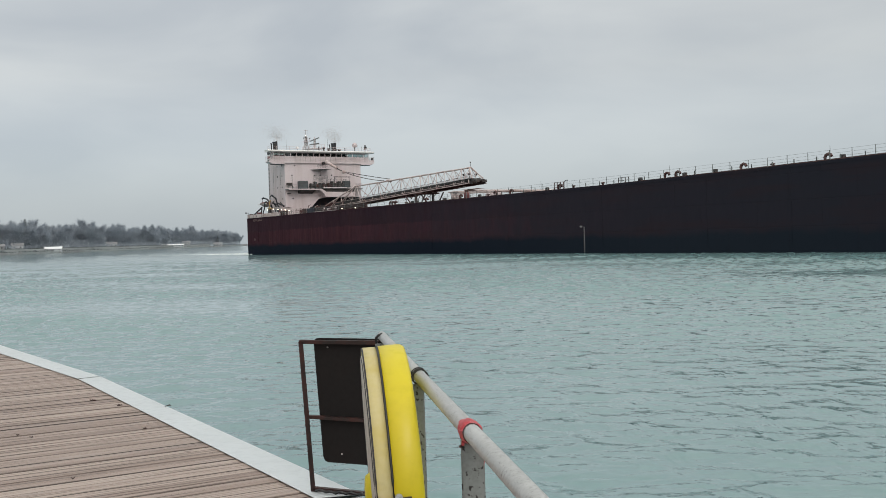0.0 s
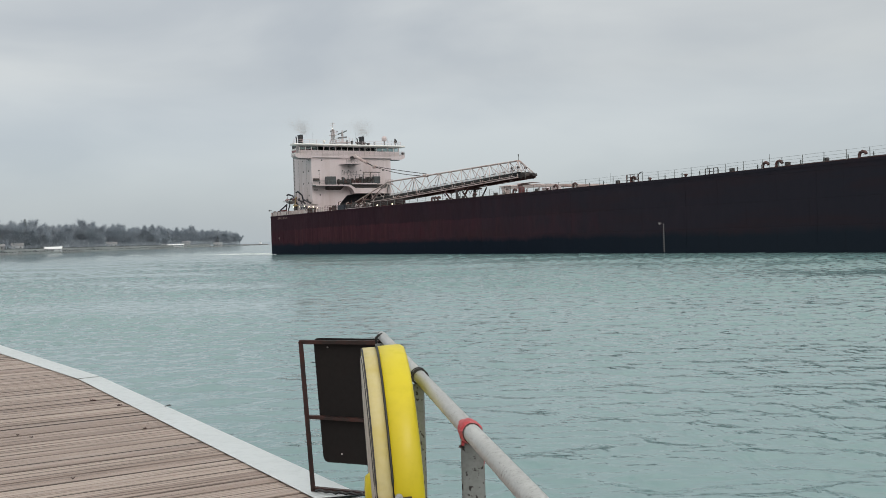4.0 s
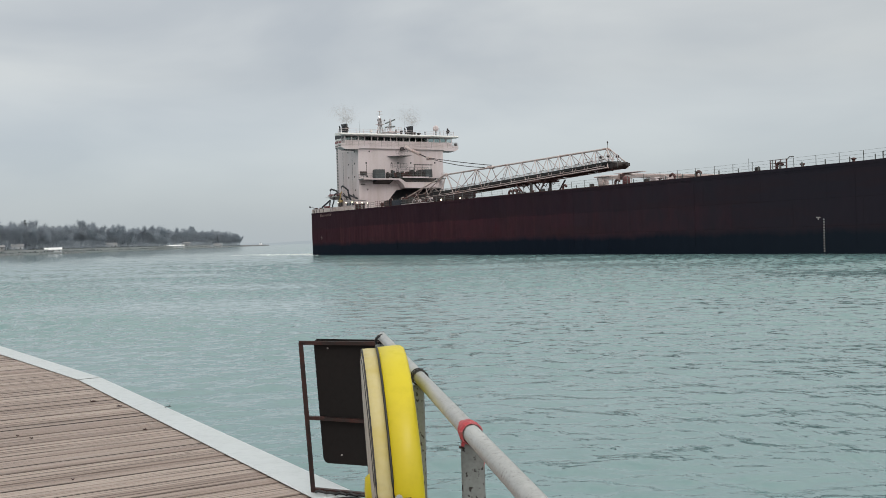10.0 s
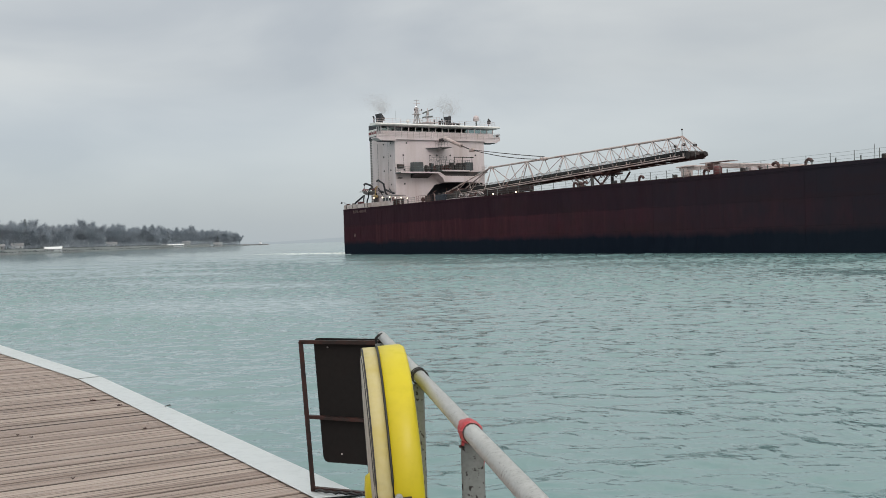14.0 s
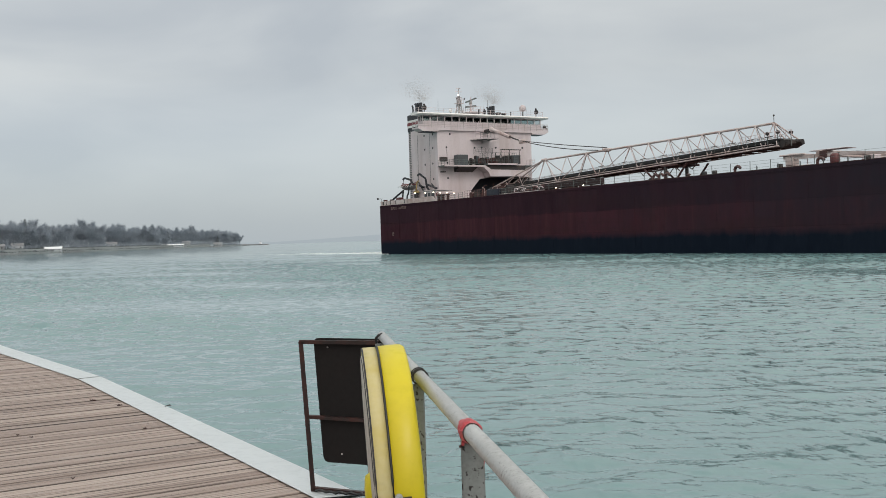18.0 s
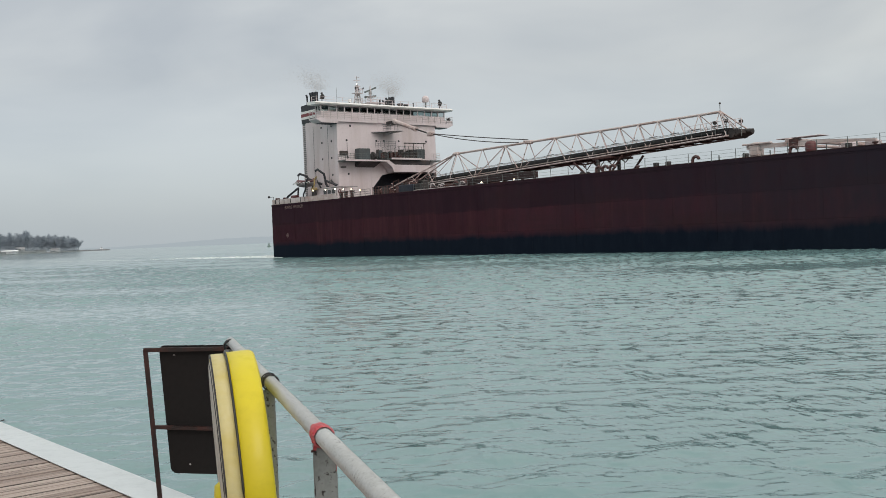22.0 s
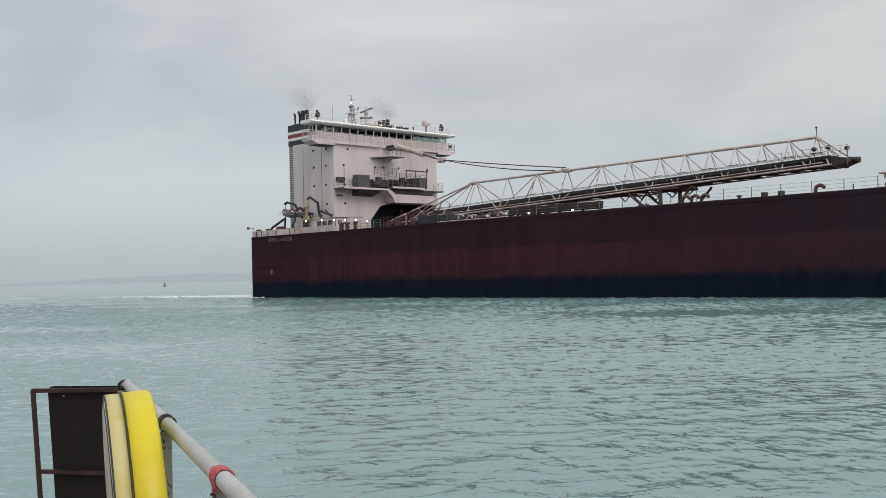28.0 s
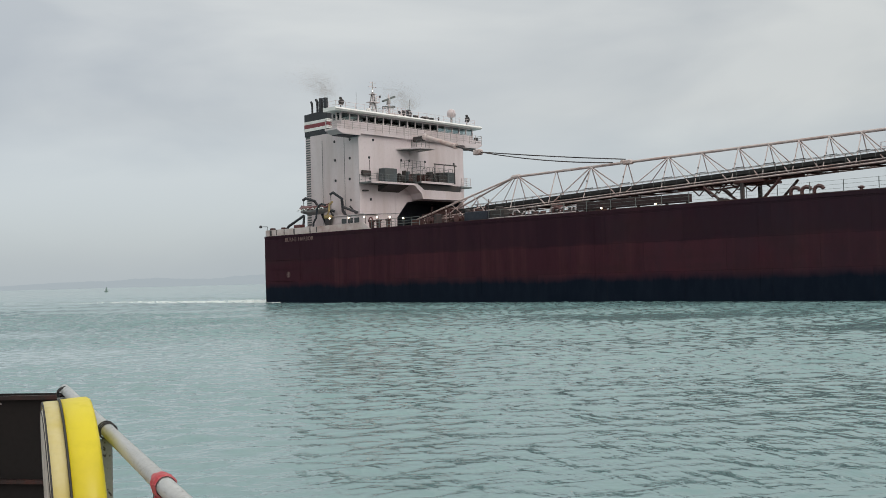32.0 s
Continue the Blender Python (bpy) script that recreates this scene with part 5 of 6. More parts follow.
    for x, y in ((46.9, 1.3), (50.7, 1.2), (51.6, 1.3)):
        part("deck_drum", lathe([(0.32, 0), (0.36, 0.06), (0.36, 0.5), (0.3, 0.58), (0.1, 0.62)], 12, (x, y + 0.9, DECK + 0.05)), M_RUSTRED, ship)
    for k in range(9):
        part("pipe_stand", tube([(31.2 + k * 1.45, 3.2 + 0.5 * (k % 3), DECK + 0.05), (31.2 + k * 1.45, 3.2 + 0.5 * (k % 3), DECK + 1.0 + 0.35 * (k % 4)), (31.9 + k * 1.45, 3.4, DECK + 1.15 + 0.35 * (k % 4))], 0.09, 6), M_RUSTRED if k % 2 else M_PINK, ship)
    part("blue_locker", box(40.6, 44.2, 0.5, 1.6, DECK + 0.05, DECK + 1.15, 0.06), M_NAVY, ship, "dark blue deck locker")
    fence("deck_rail", ship, [(33.4, 0.5, DECK), (40.2, 0.5, DECK)], 1.3, 0.9, 3, 0.026, M_VENT, "faded red pipe rail")
    fence("deck_rail", ship, [(44.6, 0.5, DECK), (56.0, 0.5, DECK)], 1.1, 1.9, 2, 0.02, M_GREY, "thin grey pipe rail")
    fence("deck_rail", ship, [(30.6, 6.0, DECK), (30.6, 12.0, DECK)], 1.6, 0.8, 3, 0.026, M_VENT)
    # clutter under the boom's heel
    rng = random.Random(4)
    for k in range(34):
        x, y = 31 + rng.random() * 26, 1.6 + rng.random() * 11
        w, d, h = 0.3 + rng.random() * 1.1, 0.3 + rng.random() * 0.9, 0.5 + rng.random() * 1.3
        m = rng.choice((M_RUSTRED, M_DARK, M_DARK, M_VENT))
        if k % 3:
            part("deck_machine", box(x, x + w, y, y + d, DECK + 0.05, DECK + 0.05 + h, 0.06), m, ship)
        else:
            part("deck_winch", lathe([(0.2, 0), (0.5, 0.05), (0.5, 0.2), (0.3, 0.25), (0.3, 0.9), (0.5, 0.95), (0.5, 1.1), (0.2, 1.15)], 10, (x, y, DECK + 0.65), "y"), m, ship)
    for x, z in ((61.2, 10.3), (68.0, 10.25)):
        part("deck_lamp", lathe([(0.05, -0.10), (0.12, -0.06), (0.12, 0.06), (0.05, 0.09)], 8, (x, 0.12, z)), M_LAMP, ship, "lit warm deck lamp")
    # hatch crane: pale gantry on rails
    crane = part("hatch_crane", box(103.4, 104.6, 3.0, 4.2, DECK + 0.4, DECK + 1.6, 0.1), M_PINK, ship, "faded pink hatch-lifting gantry crane")
    part("crane_leg", box(103.4, 104.6, 27.6, 29.0, DECK + 0.4, DECK + 1.6, 0.1), M_PINK, crane)
    part("crane_truck", box(102.0, 107.0, 3.1, 4.1, DECK + 0.05, DECK + 0.4, 0.06), M_PINK, crane)
    part("crane_beam", box(102.6, 106.2, 2.9, 3.4, DECK + 1.6, DECK + 1.78, 0.04), M_PINK, crane)
    part("crane_beam", box(103.6, 104.4, 3.4, 29.0, DECK + 1.61, DECK + 1.9, 0.06), M_PINK, crane)
    part("crane_beam", box(107.8, 108.6, 3.2, 29.0, DECK + 1.5, DECK + 1.9, 0.06), M_PINK, crane)
    part("crane_girder", prism([(103.0, DECK + 1.6), (111.5, DECK + 1.5), (118.0, DECK + 0.95), (118.0, DECK + 0.75), (111.5, DECK + 1.05), (103.0, DECK + 1.15)], "y", 3.2, 3.5), M_PINK, crane)
    part("crane_canopy", box(106.6, 111.8, 3.4, 5.2, DECK + 1.92, DECK + 1.99, 0.02), M_WHITE, crane)
    part("crane_cab", box(108.4, 109.4, 3.0, 3.19, DECK + 0.9, DECK + 1.8, 0.05), M_RUSTRED, crane)
    for x in (104.4, 106.4, 110.6, 114.0):
        part("crane_post", tube([(x, 3.4, DECK + 0.05), (x, 3.4, DECK + 1.3)], 0.07, 5), M_WHITE, crane)
    for x in (113.8, 116.4):
        part("crane_box", box(x, x + 1.2, 4.0, 5.2, DECK + 0.05, DECK + 0.9, 0.06), M_WHITE, crane)
    part("vent_drum", lathe([(0.52, 0), (0.55, 0.1), (0.55, 0.85), (0.46, 1.06), (0.2, 1.15)], 14, (112.2, 1.0, DECK + 0.05)), M_ORANGE, ship, "red domed ventilator drum", True)
    # derrick post with a lamp, and a ladder frame, further forward
    part("lamp_davit", tube([(141.0, 0.9, DECK + 0.05), (141.0, 0.9, DECK + 1.1), (141.4, 0.9, DECK + 1.4), (142.0, 0.9, DECK + 1.38)], 0.06, 5), M_DARK, ship)
    fence("gangway_rail", ship, [(138.6, 0.8, DECK), (141.0, 0.8, DECK)], 1.2, 0.8, 3, 0.045, M_VENT)
    fence("gangway_rail", ship, [(154.0, 0.8, DECK), (156.2, 0.8, DECK)], 0.85, 0.7, 2, 0.05, M_DARK)
    for x in (135.5, 164.9, 190.9, 214.0):
        part("flag_staff", tube([(x, 0.5, DECK + 0.05), (x, 0.5, DECK + 1.7)], 0.03, 4), M_GREY, ship)
    # forward end: low bow house far beyond the reach of view
    part("fore_house", box(286, 296, 9, 23, DECK + 0.05, DECK + 3.0, 0.1), M_WHITE, ship)


ship_hull()
stern_house()
bridge()
stern_deck()
boom()
main_deck()


def settle_ship():
    """Lift what stands on the forward deck by its sheer, and keep every piece two steps below the ship at most."""
    done = set()
    for o in ship.children_recursive:
        if o.name == "hull":
            continue
        if o.location.x > 110:
            o.location.z += sheer(o.location.x)
        elif o.data.name not in done:
            done.add(o.data.name)
            for v in o.data.vertices:
                if v.co.x > 110 and v.co.z > 5:
                    v.co.z += sheer(v.co.x)
    for o in ship.children_recursive:
        while o.parent.parent not in (None, ship):
            o.parent = o.parent.parent


settle_ship()


# ---------------------------------------------------------------- the quay
QUAY = 1.509
PLANK_TURN = 30.0
OUT = [(-26.0, 44.0), (-14.5, 27.0), (-7.09, 16.0), (-4.03, 11.70), (-0.50, 5.86), (0.50, 0.0), (1.6, -7.0)]
INN = [(-26.27, 43.9), (-14.77, 26.8), (-7.37, 15.88), (-4.23, 11.54), (-0.77, 5.81), (0.22, -0.05), (1.3, -7.0)]


def quay():
    tagged(link("quay_wall", prism([(x - 0.05, y) for x, y in OUT] + [(-40, -7.0), (-40, 44.0)], "z", -3.9, QUAY - 0.12), M_DARK), "dark steel quay wall under the boardwalk", "quay", kind="structure")
    back = [(-4000, 44.0), (-4000, -4000), (4000, -4000), (60, -7.0), (1.6, -7.0), (-40, -7.0), (-40, 44)]
    tagged(link("bank_behind", prism(back, "z", -3.9, QUAY - 0.15), M_EARTH), "low river bank of brown winter grass", "bank", kind="structure")
    # steel cap plates, butted with a fine gap
    for k in range(len(OUT) - 1):
        a0, a1, b0, b1 = Vector(OUT[k]), Vector(OUT[k + 1]), Vector(INN[k]), Vector(INN[k + 1])
        n = max(1, round((a1 - a0).length / 6.0))
        for i in range(n):
            f0, f1 = i / n, (i + 1) / n
            gap = 0.006
            p = [a0.lerp(a1, f0 + gap), a0.lerp(a1, f1 - gap), b0.lerp(b1, f1 - gap), b0.lerp(b1, f0 + gap)]
            bm = prism([(v.x, v.y) for v in p], "z", QUAY + 0.005, QUAY + 0.013)
            bmesh.ops.bevel(bm, geom=[e for e in bm.edges if abs(e.verts[0].co.z - e.verts[1].co.z) < 1e-4 and e.verts[0].co.z > QUAY], offset=0.004, segments=1, affect="EDGES")
            prism([(v.x, v.y) for v in (p[0], p[1], p[1] + Vector((-0.012, -0.006)), p[0] + Vector((-0.012, -0.006)))], "z", QUAY - 0.2, QUAY + 0.0045, bm)
            tagged(link("edge_cap", bm, M_CAP), "pale blue-grey steel cap along the boardwalk edge", "edging", kind="structure")


def inner_x(y):
    for (x0, y0), (x1, y1) in zip(INN, INN[1:]):
        if y1 <= y <= y0:
            return x0 + (x1 - x0) * (y - y0) / (y1 - y0)
    return INN[-1][0]


def boardwalk():
    floor = tagged(new("boardwalk"), "worn wooden boardwalk planks with dark open joints", "boardwalk", kind="structure")
    part("joist_bed", prism([(x - 0.01, y) for x, y in INN] + [(-30, -7.0), (-30, 43.9)], "z", QUAY - 0.11, QUAY - 0.07), M_DARK, floor)
    rng = random.Random(11)
    turn = radians(PLANK_TURN)
    c, s = math.cos(turn), math.sin(turn)
    meshes = {}
    rest = bmesh.new()
    edge = -9.6
    while edge < 52:
        wide = rng.choice((0.075, 0.09, 0.09, 0.10, 0.10, 0.14))
        v = edge + wide / 2
        edge += wide + rng.choice((0.004, 0.007, 0.009, 0.012, 0.020))
        # walk along the plank's line to where it slips under the cap
        u = 8.0
        while u > -25:
            x, y = u * c - v * s, u * s + v * c
            if y > 43 or y < -6.5 or x < inner_x(min(max(y, -7), 43.9)) + 0.05:
                break
            u -= 0.03
        u += rng.uniform(0.045, 0.075)
        x, y = u * c - v * s, u * s + v * c
        if y < -6.0 or y > 40:
            continue
        lift = rng.uniform(-0.005, 0.002)
        if not 5.0 < y < 17.5:
            box(u - 14.0, u, v - wide / 2, v + wide / 2, lift - 0.05, lift, 0, rest)
            continue
        joint = u - rng.choice((2.4, 3.6, 4.8)) + 0.01 * rng.randrange(-2, 3)
        for a, b in ((joint + 0.004, u), (u - 12.0, joint - 0.004)):
            key = (round(b - a, 2), wide)
            if key not in meshes:
                # top with worn edges and two open checks along the grain
                q = wide / 2
                g1, g2 = rng.uniform(-0.8, -0.2) * q, rng.uniform(0.2, 0.8) * q
                d1, d2 = rng.uniform(0.002, 0.006), rng.uniform(0.002, 0.006)
                bm = prism([(-q, -0.05), (q, -0.05), (q, -0.006), (q - 0.005, 0), (g2 + 0.003, 0), (g2, -d2), (g2 - 0.003, 0), (g1 + 0.003, 0), (g1, -d1), (g1 - 0.003, 0), (-q + 0.005, 0), (-q, -0.006)], "x", -key[0], 0)
                me = bpy.data.meshes.new("plank")
                bm.to_mesh(me)
                bm.free()
                me.materials.append(M_PLANK)
                meshes[key] = me
            ob = new("plank", meshes[key])
            ob.parent = floor
            ob.matrix_basis = pose(b * c - v * s, b * s + v * c, QUAY + lift, rng.uniform(-0.7, 0.7), rng.uniform(-0.03, 0.03), PLANK_TURN + rng.uniform(-0.10, 0.10))
    rows = tagged(part("plank_rows", rest, M_PLANK_ROWS, floor), kind="stuff")
    rows.matrix_basis = pose(0, 0, QUAY, 0, 0, PLANK_TURN)


def rail():
    d = Vector((-0.1465, 1.0, 0)).normalized()
    def at(y, z=2.559, off=0.0):
        return Vector((0.392 - 0.1465 * y + off, y, z))
    r = thing("guard_rail", "galvanised pipe hand rail on steel channel posts", "railing", *at(2.39, QUAY))
    base = Matrix.Translation(r.location).inverted()
    def local(bm):
        bm.transform(base)
        return bm
    part("hand_rail", local(tube([at(4.72), at(4.69), at(-6.5)], 0.0212, 14)), M_GALV, r, "dull galvanised pipe with water drops", True)
    part("pipe_mouth", local(tube([at(4.735), at(4.715)], 0.018, 12)), M_CORD, r)
    rng = random.Random(3)
    drops = bmesh.new()
    for k in range(70):
        y = 1.3 + rng.random() * 2.2
        p = at(y, 2.559 - 0.0212 - 0.002)
        bmesh.ops.create_icosphere(drops, subdivisions=1, radius=0.003 + rng.random() * 0.002, matrix=Matrix.Translation(p))
    part("water_drop", local(drops), M_GLASS, r)
    for y in (4.55, 3.25, 2.33, 0.2, -2.0, -4.2):
        bm = bmesh.new()
        x = at(y).x + (0.004 if y < 3 else -0.018)
        # channel: web and two flanges
        box(x - 0.024, x + 0.024, y - 0.004, y + 0.004, QUAY + 0.013, 2.54, 0, bm)
        box(x - 0.027, x - 0.022, y + 0.003, y + 0.040, QUAY + 0.013, 2.535, 0, bm)
        box(x + 0.022, x + 0.027, y + 0.003, y + 0.040, QUAY + 0.013, 2.535, 0, bm)
        p = part("post", local(bm), M_POST, r, "weathered channel post with chipped coating")
        part("base_plate", local(box(x - 0.07, x + 0.07, y - 0.06, y + 0.06, QUAY + 0.013, QUAY + 0.022, 0.002)), M_POST, p)
    # red tape wound about pipe and post head
    bm = bmesh.new()
    rings = []
    for i in range(9):
        ring = []
        for k in range(28):
            t = 2 * math.pi * k / 28
            y = 2.300 + 0.0085 * i + 0.008 * math.sin(t + 0.6) + 0.003 * noise.noise((3 * math.cos(t), 3 * math.sin(t), 0.2 * i))
            q = 0.0248 + 0.0036 * (noise.noise((2.2 * math.cos(t), 2.2 * math.sin(t), 0.9 * i)) + (0.5 if i in (2, 3, 6) else -0.3))
            p = at(y) + Vector((q * math.cos(t), 0, q * math.sin(t)))
            ring.append(bm.verts.new(p))
        rings.append(ring)
    for p, q in zip(rings, rings[1:]):
        for k in range(28):
            bm.faces.new((p[k], p[(k + 1) % 28], q[(k + 1) % 28], q[k]))
    part("red_tape", local(bm), M_TAPE, r, "red tape wound round the pipe")
    x = at(2.33).x + 0.004
    part("red_tape", local(prism([(x - 0.026, 2.53), (x - 0.022, 2.56), (x - 0.012, 2.55), (x - 0.02, 2.528)], "y", 2.316, 2.322)), M_TAPE, r)
    part("red_tape", local(prism([(x + 0.024, 2.475), (x + 0.032, 2.52), (x + 0.030, 2.53), (x + 0.026, 2.5)], "y", 2.316, 2.322)), M_TAPE, r)
    part("bolt", local(tube([(x - 0.031, 2.318, 2.527), (x - 0.024, 2.32, 2.527)], 0.003, 6)), M_RUST, r)
    part("end_lashing", local(tube([at(4.62, 2.547, -0.008) + Vector((0.029 * math.cos(t), 0.012 * math.sin(2 * t), 0.029 * math.sin(t))) for t in [k * math.pi / 6 for k in range(13)]], 0.006, 6)), M_CORD, r, "black rope lashed about the pipe's end")
    # black ties by the ring
    for y in (3.31, 3.28, 3.255):
        part("cable_tie", local(tube([at(y, 2.559) + Vector((0.0255 * math.cos(t), 0.006 * math.sin(t), 0.0255 * math.sin(t))) for t in [k * math.pi / 6 for k in range(13)]], 0.0024, 5)), M_CORD, r)


def ring_case():
    """Yellow covered life ring, its disc parallel to the rail, on the rail's landward side."""
    R, T = 0.385, 0.165
    cx, cy, cz = -0.166, 3.17, 2.29
    ring = thing("life_ring_case", "bright yellow vinyl-covered life ring hung on the hand rail", "life ring", cx, cy, cz)
    ring.matrix_basis = pose(cx, cy, cz, 0, -3.0, 6.4)
    # local: disc axis along x; landward is -x
    def turned(profile, sides=48):
        return lathe([(r, h) for r, h in profile], sides, (0, 0, 0), "x")
    body = turned([(R - 0.006, -T * 0.205), (R, -T * 0.195), (R + 0.001, T * 0.1), (R, T * 0.26), (R - 0.006, T * 0.315), (R - 0.02, T * 0.335), (0.16, T * 0.335)])
    part("cover_rim", body, M_YELLOW, ring, "bright yellow vinyl rim", True)
    part("cover_band", turned([(0.2, -T * 0.48), (R - 0.008, -T * 0.479), (R - 0.001, -T * 0.465), (R - 0.001, -T * 0.36), (R - 0.002, -T * 0.21)]), M_PALE, ring, "faded cream-yellow band", True)
    part("cover_face", turned([(0.10, -T * 0.52), (R - 0.03, -T * 0.51), (R - 0.022, -T * 0.476)]), M_FACE, ring, "pale printed vinyl face", True)
    def hoop(h, r, thick, name, squeeze=1.0):
        pts = [(h, r * math.cos(a), r * math.sin(a)) for a in [2 * math.pi * k / 48 for k in range(49)]]
        return part(name, tube(pts, thick, 6), M_CORD, ring)
    hoop(-T * 0.20, R + 0.001, 0.0034, "seam_cord")
    hoop(-T * 0.478, R - 0.004, 0.003, "seam_cord")
    hoop(-T * 0.505, R - 0.03, 0.002, "seam_cord")
    part("strap", box(-T * 0.50, T * 0.1, -R - 0.008, -R + 0.004, -0.014, 0.004, 0.002), M_CORD, ring)
    part("strap_stud", lathe([(0.011, 0), (0.011, 0.006), (0.006, 0.009)], 10, (-T * 0.12, -R - 0.012, 0.006), "y"), M_GALV, ring)
    part("strap", tube([(-T * 0.1, -R - 0.004, -0.003), (T * 0.06, -R - 0.006, -0.006), (T * 0.12, -R - 0.003, -0.04), (T * 0.14, -R + 0.004, -0.10)], 0.006, 6), M_CORD, ring)
    # loose yellow hem of the cover that hangs behind the face
    part("cover_hem", lathe([(0.02, -0.02), (0.05, 0.0), (0.055, 0.12), (0.05, 0.16), (0.02, 0.18)], 12, (-0.052, 0.05, -0.19)), M_YELLOW, ring, "slack yellow vinyl hem", True)
    # creases near the lower strap
    for k in range(5):
        part("vinyl_fold", tube([(-T * 0.40 + 0.006 * k, -R + 0.02 - 0.002 * k, -0.02 - 0.018 * k), (-T * 0.14, -R + 0.003, 0.01 - 0.02 * k)], 0.004, 5), M_PALE, ring)


def sign_frame():
    """Rusted angle-iron frame on the quay edge; the sign on it faces the river, so its dark back shows."""
    x0, y0 = -0.815, 5.985
    sign = thing("quay_sign", "dark-backed sign plate in a rusty angle-iron frame on the quay edge", "sign", x0, y0, QUAY + 0.012, -24.0)
    W, H = 0.52, 0.892
    lean = -0.062
    def px(u, v, t=0.0):
        return (u + lean * v, t, v)
    def bar(name, u0, v0, u1, v1, w=0.022):
        bm = bmesh.new()
        a, b = Vector(px(u0, v0)), Vector(px(u1, v1))
        d = (b - a).normalized()
        up = d.cross(Vector((0, 1, 0))).normalized()
        for off0, off1, t0, t1 in ((-w / 2, w / 2, -0.004, 0.0), (w / 2 - 0.005, w / 2, 0.0, 0.026)):
            vs = []
            for p in (a, b):
                for o in (off0, off1):
                    for t in (t0, t1):
                        vs.append(bm.verts.new(p + up * o + Vector((0, t, 0))))
            for f in ((0, 1, 3, 2), (4, 6, 7, 5), (0, 4, 5, 1), (2, 3, 7, 6), (0, 2, 6, 4), (1, 5, 7, 3)):
                bm.faces.new([vs[i] for i in f])
        bmesh.ops.recalc_face_normals(bm, faces=bm.faces[:])
        part(name, bm, M_RUST, sign)
    bar("frame_post", 0, 0, 0, H, 0.030)
    bar("frame_post", W, 0, W, H, 0.030)
    bar("frame_bar", -0.012, H, W, H + 0.004, 0.022)
    bar("frame_bar", 0, 0.445, W, 0.44, 0.02)
    bar("frame_bar", 0, 0.016, W, 0.01, 0.022)
    # plate on the river side
    bm = bmesh.new()
    out = []
    u0, u1, v0, v1, r = 0.07, 0.56, 0.175, 0.915, 0.035
    for cu, cv, a0 in ((u1 - r, v1 - r, 0), (u0 + r, v1 - r, 90), (u0 + r, v0 + r, 180), (u1 - r, v0 + r, 270)):
        for k in range(5):
            a = radians(a0 + k * 22.5)
            out.append((cu + r * math.cos(a) + lean * (cv + r * math.sin(a)), cv + r * math.sin(a)))
    part("sign_plate", prism(out, "y", 0.030, 0.034), M_PLATE, sign, "dark brown back of a sign plate")
    for u, v in ((0.165, 0.86), (0.20, 0.23)):
        part("rivet", lathe([(0.006, 0), (0.005, -0.004)], 8, (u + lean * v, 0.029, v), "y"), M_MARK, sign)
    rng = random.Random(6)
    for k in range(5):
        u = 0.03 + 0.07 * k
        part("rope_scrap", tube([(u, -0.03 + rng.uniform(-0.01, 0.01), 0.012), (u + 0.04, -0.045, 0.02 + rng.uniform(0, 0.01)), (u + 0.08, -0.03, 0.012)], 0.008, 5), M_CORD, sign)


def leaves_on_deck():
    for x, y, s in ((-3.469, 9.924, 0.05), (-3.10, 9.59, 0.04), (-2.48, 8.32, 0.03), (-3.49, 8.21, 0.02), (-3.325, 8.09, 0.025), (-2.45, 6.60, 0.02)):
        bm = bmesh.new()
        for k in range(4):
            tube([(0.012 * k - 0.02, 0.01 * (k % 2), 0.004), (0.012 * k + s * 0.4 - 0.02, 0.02 * (k % 3), 0.010 + 0.006 * (k % 2))], 0.006, 5, bm)
        o = link("dead_leaf", bm, M_RUST)
        o.matrix_basis = pose(x, y - 0.06, QUAY + 0.004, 0, 0, 40 * s * 100) @ Matrix.Scale(0.2 + s * 16, 4)
        tagged(o, "curled dead brown leaf on the boards", "leaf", "leaves on the boardwalk")
    bm = bmesh.new()
    tube([(0, 0, 0.004), (0.03, 0.01, 0.014), (0.06, 0.0, 0.008)], 0.004, 5, bm)
    tube([(0.03, 0.01, 0.01), (0.045, 0.025, 0.022)], 0.003, 5, bm)
    o = link("dead_leaf", bm, M_CORD)
    o.location = (-2.62, 9.31, QUAY + 0.013)
    tagged(o, "dark dead leaf on the steel cap", "leaf", "leaves on the boardwalk")


quay()
rail()
ring_case()
sign_frame()
leaves_on_deck()


# ---------------------------------------------------------------- far shores
def polar(az, d):
    a = radians(az)
    return d * math.sin(a), d * math.cos(a)


SHORE = [(-44, 560), (-32, 700), (-24, 880), (-20, 1040), (-16, 1330), (-13, 1650), (-11.0, 1900), (-10.1, 1990)]


def shore_at(az):
    for (a0, d0), (a1, d1) in zip(SHORE, SHORE[1:]):
        if a0 <= az <= a1:
            return d0 + (d1 - d0) * (az - a0) / (a1 - a0)
    return SHORE[-1][1]


